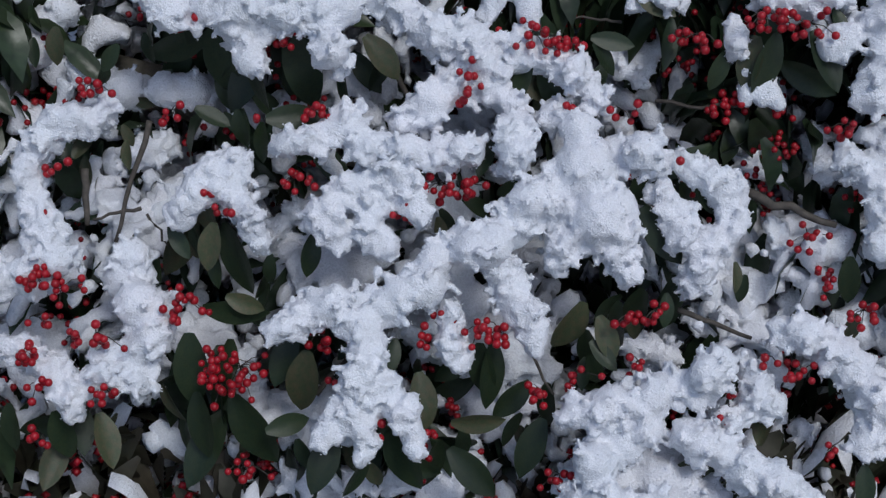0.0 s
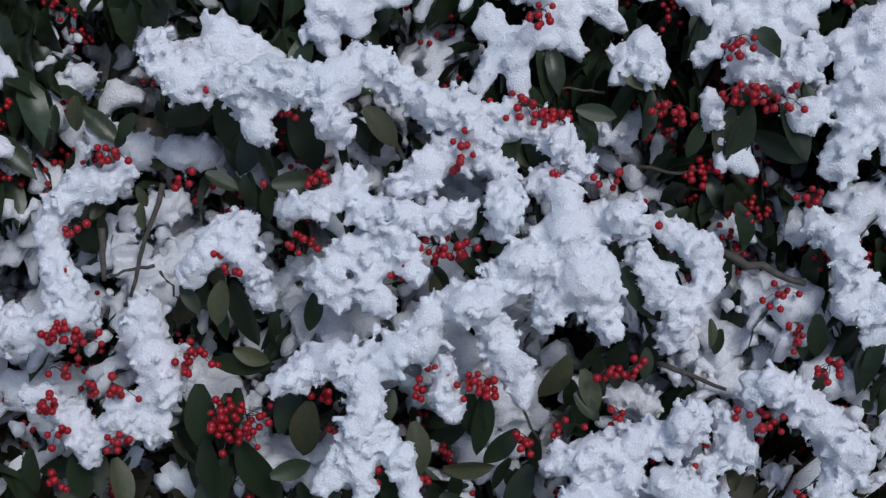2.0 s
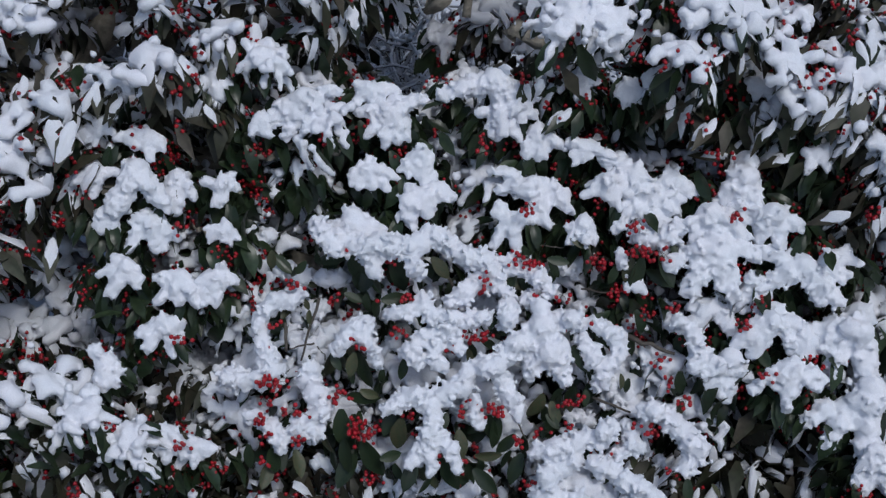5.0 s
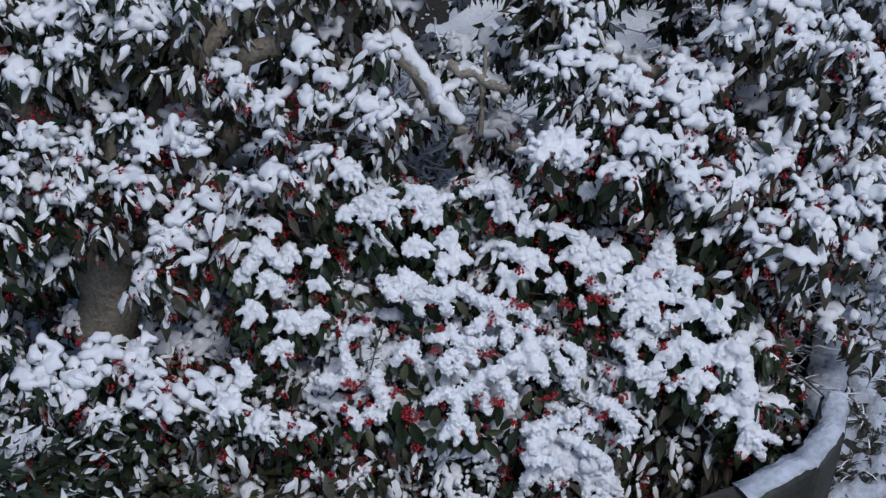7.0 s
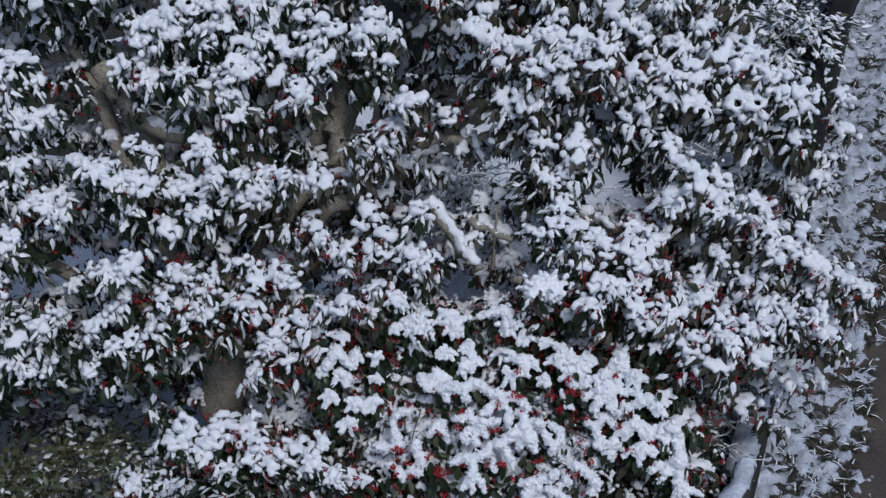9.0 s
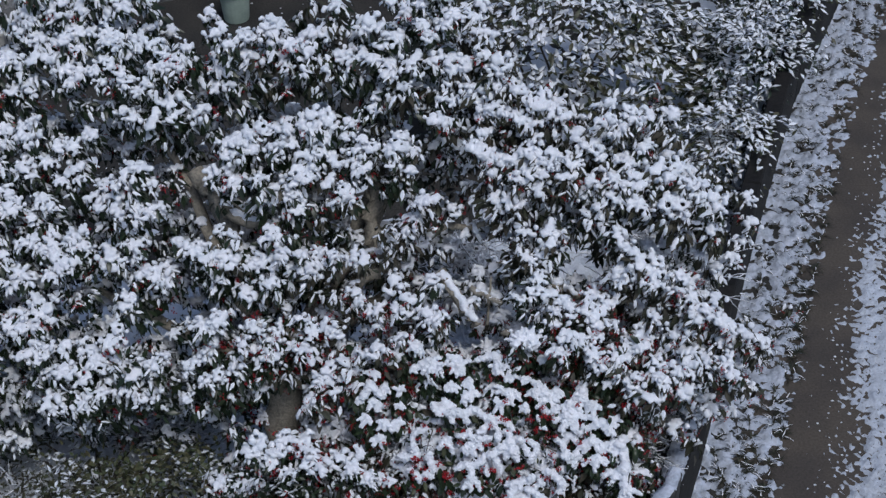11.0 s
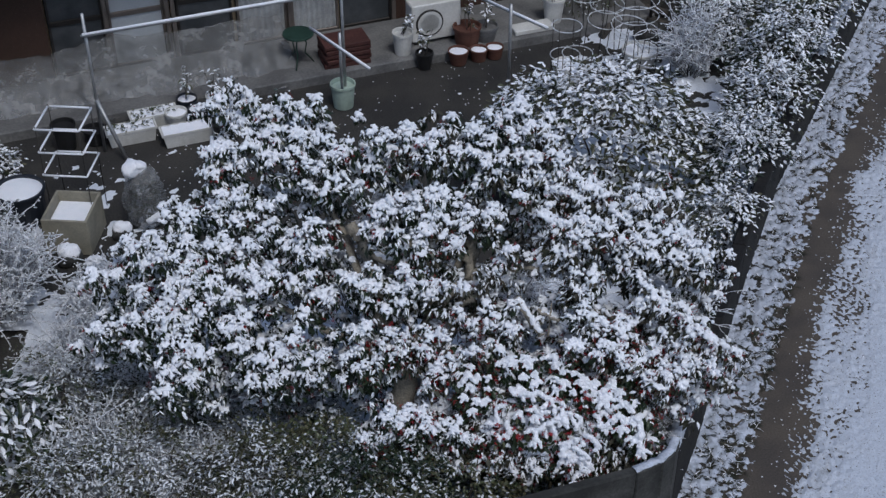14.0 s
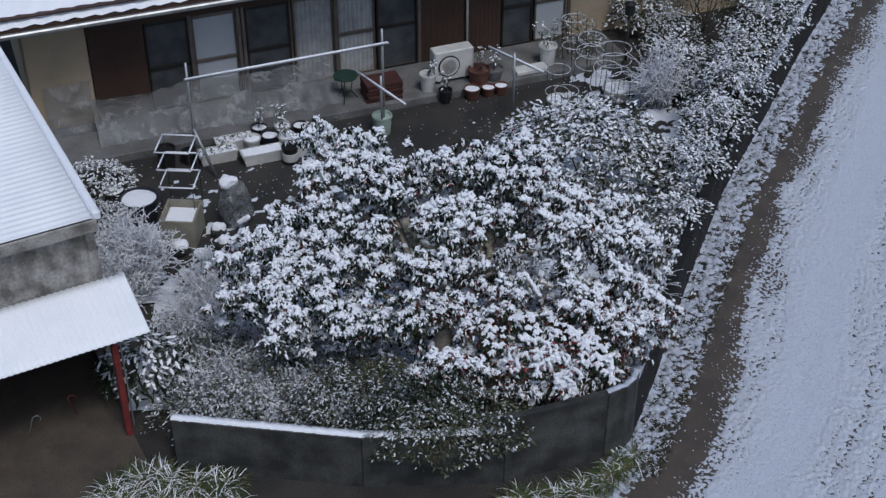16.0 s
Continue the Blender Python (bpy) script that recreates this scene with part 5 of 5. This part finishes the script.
for i in range(361):
    x = 4.2 * i / 360
    yy = 0.015 + 0.009 * math.sin(2 * math.pi * x / 0.075)
    v += [(x, yy, 1.75), (x, yy, 2.64)]
f = [(2 * i, 2 * i + 1, 2 * i + 3, 2 * i + 2) for i in range(360)]
link("front_siding", mesh_from("front_siding", v, f, M_SIDING), shed, label="stained corrugated siding above the awning")
part("corner_post", box(-0.06, 0.05, -0.08, 0.035, 0, 2.74, 0.01), M_SIDING, shed)
part("side_wall", box(-0.05, 0.0, -4.5, -0.08, 0, 2.74, 0), M_SIDING, shed)
# inner walls coloured dark for the shade of the open front
part("back_wall", box(0.0, 4.2, -4.55, -4.5, 0, 2.74, 0), M_SHADEBOARD, shed)
part("far_wall", box(4.2, 4.26, -4.5, 0.0, 0, 2.74, 0), M_SHADEBOARD, shed)
part("floor_slab", box(0.05, 4.2, -4.5, 1.6, -0.05, 0.012, 0.004), M_WET, shed, "wet brown floor")
corrugated(-0.32, 4.2, 0.03, 0.92, 1.9, 1.62, 0.075, 0.006, False, "awning", shed, M_TIN, label="white corrugated awning dusted with snow")
part("red_post", box(0.05, 0.13, 0.68, 0.77, 0, 1.66, 0.008), M_RED, shed, "dull red steel post")
part("pale_post", box(-0.02, 0.0, 0.6, 0.62, 0.0, 1.66, 0.004), M_STEEL, shed)
part("beam", box(-0.2, 4.2, 0.72, 0.8, 1.5, 1.58, 0.006), M_SHADEBOARD, shed)


def cane(m, material, label):
    """A walking-stick shaped hook."""
    ob = thing("cane_hook", label, "hook", m, "hooks in the shed")
    pts = [(0, 0, 0), (0, 0, 0.3)] + [(0.05 - 0.05 * math.cos(a), 0, 0.3 + 0.05 * math.sin(a)) for a in np.linspace(0.3, 3.6, 8)]
    v, f = tube_data(pts, [0.007] * len(pts), 6)
    link("shaft", mesh_from("shaft", v, f, material), ob)
    return ob


cane(pose(-5.12, 12.55, 0.0, 0, 18, 20), M_STEEL, "white metal hook standing on the wet floor")
cane(pose(-4.6, 12.95, 0.0, 0, -14, 20), M_RED, "red hook standing on the wet floor")


# ---- the yard by the house ----
def world_turn(x, y, z=0.0, turn=0.0):
    return pose(x, y, z, 0, 0, HA + turn)


def snowy_disc(r, z, parent, bump=0.02):
    v = [(0, 0, z + bump)]
    f = []
    for j, q in enumerate((0.5, 0.85, 1.0)):
        for i in range(18):
            a = 2 * math.pi * i / 18
            v.append((r * q * math.cos(a), r * q * math.sin(a), z + bump * (1 - q ** 3) + 0.006 * math.sin(3 * a + j)))
    f += [(0, 1 + i, 1 + (i + 1) % 18) for i in range(18)]
    for j in range(2):
        f += [(1 + j * 18 + i, 1 + (j + 1) * 18 + i, 1 + (j + 1) * 18 + (i + 1) % 18, 1 + j * 18 + (i + 1) % 18) for i in range(18)]
    link("snow", mesh_from("snow", v, f, M_SNOW), parent, label="flat snow filling the top")


def pot(name, label, x, y, r0, r1, h, material, z=0.0, snow=True, plant=0, group="plant pots", seed=0, lean=0.25):
    ob = thing(name, label, "pot", world_turn(x, y, z), group)
    part("body", lathe([(r0 * 0.98, 0), (r0, 0.01), (r1 * 0.97, h - 0.04), (r1 * 0.97, h - 0.035), (r1 * 1.05, h - 0.035), (r1 * 1.05, h), (r1 * 0.95, h), (r1 * 0.9, h - 0.05)], 24), material, ob, smooth=False)
    if snow:
        snowy_disc(r1 * 0.93, h - 0.03, ob)
    else:
        part("soil", lathe([(r1 * 0.9, h - 0.07), (r1 * 0.88, h - 0.06)], 20), M_SOIL, ob)
    if plant:
        g = np.random.default_rng(seed + 300)
        lv, sn = Heap(), Heap()
        for i in range(3):
            top = np.array((g.normal(0, lean * 0.3), g.normal(0, lean * 0.3), h + plant * g.uniform(0.7, 1)))
            line = wander((g.normal(0, 0.02), g.normal(0, 0.02), h - 0.06), top, 6, 0.015, g)
            v, f = tube_data(line, np.linspace(0.006, 0.003, 6), 5)
            link("stem", mesh_from("stem", v, f, M_TWIG), ob)
            for k in range(9):
                p = line[int(g.integers(2, 6))] + g.normal(0, 0.03, 3)
                m = pose(*p, g.normal(0, 30), 0, g.uniform(0, 360))
                lv.add(*mini_leaf(0.08, 0.035, 0.6), m)
                if g.random() < 0.6:
                    sn.add(*mini_leaf(0.07, 0.034, 0.6, 0.006, 0.012), m)
        link("foliage", lv.mesh("foliage", M_LEAFB), ob, kind="stuff")
        link("plant_snow", sn.mesh("plant_snow", M_SNOW), ob, kind="stuff")
    return ob


def planter(x, y, L, W, H, turn, label, plants=True, seed=0):
    ob = thing("planter", label, "planter", world_turn(x, y, 0, turn), "white planters")
    bm = bmesh.new()
    v0 = []
    for z, k in ((0.0, 0.88), (H - 0.03, 0.97), (H - 0.03, 1.03), (H, 1.03), (H, 0.96), (H - 0.05, 0.94)):
        v0.append([bm.verts.new((sx * L / 2 * k, sy * W / 2 * k, z)) for sx, sy in ((-1, -1), (1, -1), (1, 1), (-1, 1))])
    for a, b in zip(v0, v0[1:]):
        for i in range(4):
            bm.faces.new((a[i], a[(i + 1) % 4], b[(i + 1) % 4], b[i]))
    bm.faces.new(v0[0][::-1])
    bm.faces.new(v0[-1])
    part("trough", bm, M_WHITE, ob)
    g = np.random.default_rng(seed)
    v, f = [], []
    for j in range(7):
        for i in range(21):
            v.append((-L * 0.47 + L * 0.94 * i / 20, -W * 0.46 + W * 0.92 * j / 6, H - 0.02 + 0.02 * noise.noise(Vector((i * 0.5 + seed, j * 0.6, 0))) + 0.012))
    f = [(j * 21 + i, j * 21 + i + 1, (j + 1) * 21 + i + 1, (j + 1) * 21 + i) for j in range(6) for i in range(20)]
    link("snow", mesh_from("snow", v, f, M_SNOW), ob, label="snow lying in the trough")
    if plants:
        h = Heap()
        for i in range(60):
            m = pose(g.uniform(-L * .45, L * .45), g.uniform(-W * .4, W * .4), H + 0.01, g.uniform(-10, 40), 0, g.uniform(0, 360))
            h.add(*mini_leaf(0.06, 0.02, 0.4), m)
        link("seedlings", h.mesh("seedlings", M_LEAFB), ob, kind="stuff")
    return ob


planter(-3.61, 18.95, 0.62, 0.24, 0.2, 0, "white plastic planter full of snow and seedlings", True, 1)
planter(-3.4, 19.35, 0.6, 0.24, 0.18, 0, "white plastic planter full of snow and seedlings", True, 2)
planter(-2.9, 18.95, 0.66, 0.24, 0.2, 0, "white plastic planter topped with smooth snow", False, 3)
planter(-2.15, 19.2, 0.6, 0.24, 0.2, 0, "white plastic planter topped with smooth snow", False, 4)
pot("plant_pot", "white round pot topped with snow", -3.1, 19.32, 0.11, 0.14, 0.2, M_WHITE)
pot("plant_pot", "dark blue pot topped with snow", -2.82, 19.42, 0.11, 0.14, 0.2, M_NAVY)
pot("plant_pot", "white round pot topped with snow", -2.55, 19.4, 0.11, 0.14, 0.2, M_WHITE, plant=0.3, seed=3)
pot("plant_pot", "dark blue pot topped with snow", -3.02, 19.68, 0.1, 0.13, 0.19, M_NAVY, plant=0.45, seed=1)
pot("plant_pot", "white round pot topped with snow", -2.65, 19.75, 0.1, 0.13, 0.19, M_WHITE, plant=0.4, seed=2)
pot("plant_pot", "black pot topped with snow", -2.35, 19.75, 0.1, 0.13, 0.19, M_BLACK)
pot("plant_pot", "black plastic pot with a pale label band", -2.44, 18.9, 0.11, 0.13, 0.3, M_BLACK, snow=False)
pot("plant_pot", "tall black empty pot near the plastic sheet", -4.39, 18.75, 0.12, 0.15, 0.36, M_BLACK, snow=False)
pot("plant_pot", "low black pot near the plastic sheet", -4.05, 18.9, 0.12, 0.14, 0.2, M_BLACK, snow=False)
pot("plant_pot", "white pot with a leafy plant on the step", -0.26, 21.0, 0.11, 0.14, 0.32, M_WHITE, 0.13, False, 0.3, seed=5)
pot("plant_pot", "small black pot with a snowy plant", 0.04, 20.82, 0.09, 0.12, 0.24, M_BLACK, 0, False, 0.4, seed=6)
pot("plant_pot", "square-shouldered terracotta pot with bare stems", 0.62, 21.3, 0.16, 0.19, 0.26, M_TERRA, 0.13, False, 0.5, seed=7)
pot("plant_pot", "grey-brown pot with bare stems", 0.88, 21.4, 0.13, 0.17, 0.22, M_STEP, 0.13, False, 0.4, seed=8)
pot("plant_pot", "terracotta pot with a snowy rim", 0.5, 20.95, 0.11, 0.14, 0.2, M_TERRA)
pot("plant_pot", "terracotta pot with a snowy rim", 0.78, 21.05, 0.1, 0.12, 0.17, M_TERRA)
pot("plant_pot", "brown pot with a snowy rim", 1.0, 21.12, 0.1, 0.12, 0.17, M_TERRA)
pot("plant_pot", "tall white pot with a bushy plant on the step", 1.85, 21.96, 0.12, 0.16, 0.36, M_WHITE, 0.13, False, 0.45, seed=9, lean=0.5)
pot("tub", "large black tub with a snow lid", -4.54, 17.25, 0.24, 0.28, 0.42, M_NAVY, group="tubs")
pot("tub", "black tub with a snow lid", -5.02, 17.62, 0.15, 0.18, 0.32, M_BLACK, group="tubs")
bk = pot("bucket", "pale green bucket holding the foot of a pole", -1.0, 19.8, 0.13, 0.16, 0.34, M_MINT, snow=False, group="buckets")
band = part("label_band", lathe([(0.125, 0.06), (0.128, 0.06), (0.134, 0.2), (0.131, 0.2)], 24), M_WHITE, bpy.data.objects["plant_pot.006"], "pale label band")


def pole_thing(name, label, m, parts_):
    ob = thing(name, label, "pole", m)
    for nm, a, b, r, material in parts_:
        v, f = tube_data([a, (Vector(a) + Vector(b)) / 2, b], [r] * 3, 10)
        link(nm, mesh_from(nm, v, f, material), ob)
    return ob


pole_thing("laundry_stand", "laundry pole stand with a snow-covered crossbar", at_house(1.2, 1.9),
           [("post", (0, 0, 0), (0, 0, 1.9), 0.02, M_STEEL), ("post", (3.14, 0, 0), (3.14, 0, 1.9), 0.02, M_STEEL), ("crossbar", (-0.06, -0.02, 1.62), (3.25, -0.02, 1.64), 0.02, M_STEEL),
            ("bar_snow", (-0.04, -0.02, 1.638), (3.23, -0.02, 1.658), 0.017, M_SNOW), ("brace", (0.22, -0.3, 0), (0.0, -0.02, 0.75), 0.025, M_STEEL)])
pole_thing("t_post", "metal T-shaped post with snow on its arm", pose(-1.0, 19.7, 0.0),
           [("post", (0, 0, 0.0), (0.0, 0.0, 1.12), 0.02, M_STEEL), ("arm", (-0.4, 0.3, 1.02), (0.41, -0.72, 1.0), 0.017, M_STEEL), ("arm_snow", (-0.4, 0.3, 1.038), (0.41, -0.72, 1.018), 0.016, M_SNOW)])
pole_thing("t_post", "metal T-shaped post with snow on its arm", pose(1.16, 20.1, 0.0),
           [("post", (0, 0, 0.0), (0.0, 0.0, 1.32), 0.022, M_STEEL), ("arm", (-0.4, 0.42, 1.2), (0.45, -0.38, 1.17), 0.018, M_STEEL), ("arm_snow", (-0.4, 0.42, 1.218), (0.45, -0.38, 1.188), 0.016, M_SNOW)])
# plastic sheeting against the facade
v, f = [], []
for i in range(91):
    s = -0.15 + 4.1 * i / 90
    hh = 0.5 + 0.1 * noise.noise(Vector((s * 0.9, 0, 4)))
    for j, (o, z) in enumerate(((0.05, hh + 0.02), (0.25, hh), (0.5, hh - 0.05), (0.72, hh - 0.16), (0.9, hh - 0.33), (1.0, 0.06), (1.2, 0.012))):
        k = 0.16 * noise.noise(Vector((s * 3.2 + j * 0.7, j * 0.55, 1))) + 0.09 * noise.noise(Vector((s * 8 - j * 1.2, j * 0.9, 2)))
        v.append((s, -o - k * (0.5 if j < 6 else 1), max(0.15 if o < 1.0 else 0.01, z + k * 0.6)))
f = [(i * 7 + j, (i + 1) * 7 + j, (i + 1) * 7 + j + 1, i * 7 + j + 1) for i in range(90) for j in range(6)]
link("plastic_sheet", mesh_from("plastic_sheet", v, f, M_FILM), m=HOUSE, label="crumpled clear plastic sheeting draped along the facade", category="plastic sheet")
v, f = [], []
for i in range(31):
    for j in range(9):
        s, z = -0.85 + 0.75 * i / 30, 0.02 + 0.95 * j / 8
        v.append((s, -0.2 - 0.06 * noise.noise(Vector((s * 6, z * 3, 5))) - 0.25 * (1 - z) ** 2, z))
f = [(i * 9 + j, (i + 1) * 9 + j, (i + 1) * 9 + j + 1, i * 9 + j + 1) for i in range(30) for j in range(8)]
link("plastic_sheet", mesh_from("plastic_sheet", v, f, M_FILM), m=HOUSE, label="clear plastic sheet hung before the beige plaster", category="plastic sheet")
# air conditioner
ac = thing("air_conditioner", "white outdoor air-conditioning unit on the step", "air conditioner", at_house(5.96, 0.8, 0.13))
part("casing", box(-0.36, 0.36, -0.13, 0.13, 0.05, 0.6, 0.015), M_WHITE, ac)
part("grille_disc", lathe([(0.2, 0), (0.2, 0.012), (0.19, 0.016), (0.05, 0.016)], 28), M_FRAME, ac, "dark round fan grille", m=pose(-0.1, -0.131, 0.32, 90))
for k in range(4):
    part("grille_ring", lathe([(0.05 + 0.04 * k, 0.0), (0.056 + 0.04 * k, 0.0), (0.056 + 0.04 * k, 0.006), (0.05 + 0.04 * k, 0.006)], 28), M_WHITE, ac, m=pose(-0.1, -0.148, 0.32, 90))
for x in (-0.28, 0.28):
    part("foot", box(x - 0.04, x + 0.04, -0.12, 0.12, 0, 0.05, 0.004), M_BLACK, ac)
# little table and stacked boards
tb = thing("garden_table", "small round green metal table with curled legs", "table", at_house(4.02, 0.85, 0.13))
part("tabletop", lathe([(0.2, 0.44), (0.21, 0.445), (0.21, 0.465), (0.2, 0.47)], 24), M_GREENP, tb)
for k in range(3):
    a = 2 * math.pi * k / 3
    pts = [(0.2 * math.cos(a), 0.2 * math.sin(a), 0), (0.08 * math.cos(a), 0.08 * math.sin(a), 0.16), (0.11 * math.cos(a), 0.11 * math.sin(a), 0.3), (0.05 * math.cos(a), 0.05 * math.sin(a), 0.44)]
    v, f = tube_data(pts, [0.01] * 4, 7)
    link("leg", mesh_from("leg", v, f, M_GREENP), tb)
for k in range(5):
    part("board_tray", box(-0.32 + 0.01 * (k % 2), 0.32, -0.2, 0.2, 0, 0.055, 0.006), M_REDB, label="red-brown slatted tray in a low stack", category="tray", group="stacked trays",
         m=at_house(4.62, 0.95, 0.13 + 0.07 * k, (-3, 4, -1, 2, 0)[k]))
    part("tray_spacer", box(-0.3, -0.26, -0.18, 0.18, -0.015, 0.0, 0), M_REDB, bpy.data.objects["board_tray" + (".%03d" % k if k else "")])
    part("tray_spacer", box(0.26, 0.3, -0.18, 0.18, -0.015, 0.0, 0), M_REDB, bpy.data.objects["board_tray" + (".%03d" % k if k else "")])
part("plant_tray", box(-0.3, 0.3, -0.12, 0.12, 0, 0.07, 0.01), M_WHITE, label="shallow pale tray on the step", category="tray", m=at_house(7.35, 1.05, 0.13))
# square wire frame round a khaki bin
wf = thing("wire_frame", "square plant support of thin wires edged with snow", "plant support", world_turn(-3.9, 17.3, 0, -25))
for sx, sy in ((-1, -1), (1, -1), (1, 1), (-1, 1)):
    v, f = tube_data([(0.24 * sx, 0.24 * sy, 0), (0.24 * sx, 0.24 * sy, 1.35)], [0.006] * 2, 6)
    link("upright", mesh_from("upright", v, f, M_FRAME), wf)
for z in (0.72, 1.02, 1.32):
    c = [(-0.25, -0.25, z), (0.25, -0.25, z), (0.25, 0.25, z), (-0.25, 0.25, z)]
    for k in range(4):
        v, f = tube_data([c[k], c[(k + 1) % 4]], [0.012] * 2, 6)
        link("snowy_rail", mesh_from("snowy_rail", v, f, M_SNOW), wf)
bx = thing("storage_bin", "khaki plastic bin with snow lying inside", "bin", world_turn(-3.85, 16.85, 0, -25))
for a, b, c, d in ((-0.26, 0.26, -0.3, -0.27), (-0.26, 0.26, 0.27, 0.3), (-0.26, -0.23, -0.27, 0.27), (0.23, 0.26, -0.27, 0.27)):
    part("side", box(a, b, c, d, 0, 0.46, 0.008), M_BOX, bx)
part("snow", box(-0.23, 0.23, -0.27, 0.27, 0.02, 0.34, 0.02), M_SNOW, bx, "snow filling the bin")
# plastic-wrapped plant
balls = [(0.03 * math.sin(i * 2.1), 0.03 * math.cos(i * 1.7), 0.12 + 0.045 * i, 0.24 - 0.006 * i) for i in range(11)]
wp = thing("wrapped_plant", "plant wrapped in clear plastic with snow on top", "plant", pose(-3.1, 17.2, 0))
me = fuse(balls, 0.03, 0.05, 8)
me.materials.clear()
me.materials.append(M_FILM)
link("plastic_bag", me, wp, label="cloudy plastic bag")
link("snow_cap", fuse([(-0.1, -0.05, 0.74, 0.1), (0.0, -0.02, 0.76, 0.08), (-0.12, 0.05, 0.72, 0.09)], 0.015, 0.02, 9), wp)
link("snow_patch", fuse([(0.08 + 0.03 * i, -0.22, 0.16 + 0.02 * i, 0.045) for i in range(5)], 0.012, 0.015, 10), wp)
shrub("inner_plant", "dark leafy plant inside a plastic bag", (-3.1, 17.2), 0.15, 0.15, 0.6, 160, 0.08, 0.03, M_LEAF, 0.0, 12, stems=3)
for i, (x, y, r, nm, lb) in enumerate(((-3.85, 16.4, 0.14, "snowy_stone", "round stone capped with snow"), (-3.5, 16.2, 0.13, "snowy_stone", "flat stone capped with snow"), (-3.2, 16.55, 0.12, "snowy_stone", "low stone capped with snow"),
                                       (-4.15, 16.95, 0.12, "snowy_stone", "round stone capped with snow"), (-3.35, 16.9, 0.11, "snowy_stone", "low stone capped with snow"))):
    st = link(nm, fuse([(0, 0, r * 0.5, r), (0.05, 0.03, r * 0.4, r * 0.8)], 0.02, 0.02, i + 60), m=pose(x, y, 0), label=lb, category="stone", group="stones by the bin")
    st.data.materials.clear()
    st.data.materials.append(M_CONC)
    link("snow_cap", fuse([(0, 0, r * 1.05, r * 0.8), (0.05, 0.02, r * 0.9, r * 0.75)], 0.016, 0.015, i + 70), st)


# ring-shaped plant supports
def ring_support(x, y, r, h, n, tilt=0.0):
    ob = thing("ring_support", "round plant support of thin rings lined with snow", "plant support", pose(x, y, 0, tilt, -tilt, 30 * x), "ring supports")
    for k in range(4):
        a = math.pi / 2 * k
        v, f = tube_data([(r * math.cos(a), r * math.sin(a), 0), (r * math.cos(a), r * math.sin(a), h)], [0.006] * 2, 6)
        link("leg", mesh_from("leg", v, f, M_FRAME), ob)
    for k in range(n):
        z = h * (0.45 + 0.5 * k / max(1, n - 1))
        pts = [(r * math.cos(a), r * math.sin(a), z) for a in np.linspace(0, 2 * math.pi, 25)]
        v, f = tube_data(pts, [0.007] * 25, 6)
        link("ring", mesh_from("ring", v, f, M_FROST), ob, label="snow-lined ring")
    return ob


for a in ((1.92, 20.5, 0.2, 0.85, 2), (2.05, 20.2, 0.2, 0.6, 2), (2.5, 21.4, 0.24, 1.0, 3, 4), (2.95, 21.1, 0.3, 0.9, 3, -3), (2.7, 20.7, 0.24, 0.8, 2, 5), (3.1, 20.6, 0.26, 0.6, 2), (2.35, 22.0, 0.22, 1.0, 2, -5)):
    ring_support(*a)
pot("tub", "pale tub heaped with snow inside a ring support", 1.95, 20.4, 0.17, 0.2, 0.3, M_WHITE, group="tubs")
pot("tub", "pale tub heaped with snow inside a ring support", 2.98, 20.95, 0.2, 0.24, 0.22, M_WHITE, group="tubs")
lp = thing("lantern_post", "dark garden lantern on a thin post", "lantern", pose(3.26, 22.1, 0))
part("post", lathe([(0.025, 0), (0.025, 1.0)], 10), M_FRAME, lp, smooth=True)
part("lamp_head", lathe([(0.05, 1.0), (0.085, 1.02), (0.09, 1.2), (0.11, 1.22), (0.02, 1.27)], 14), M_BLACK, lp)
for i, (x, y, t, L) in enumerate(((3.1, 22.55, -28, 1.0), (2.7, 22.0, 65, 0.8), (3.5, 21.9, -40, 0.7))):
    lg = link("edging_log", mesh_from("edging_log", *tube_data([(-L / 2, 0, 0.06), (0, 0, 0.065), (L / 2, 0, 0.06)], [0.06, 0.065, 0.058], 12), M_TWIG), m=pose(x, y, 0, 0, 0, t), label="dark log edging a snowy bed", category="log", group="edging logs")
link("garden_rock", fuse([(0, 0, 0.15, 0.2), (0.12, 0.05, 0.1, 0.16), (-0.1, 0.08, 0.1, 0.15)], 0.03, 0.04, 81), m=pose(3.2, 21.5, 0), label="dark rock beside the snowy bed", category="rock").data.materials.clear()
bpy.data.objects["garden_rock"].data.materials.append(M_CONC)
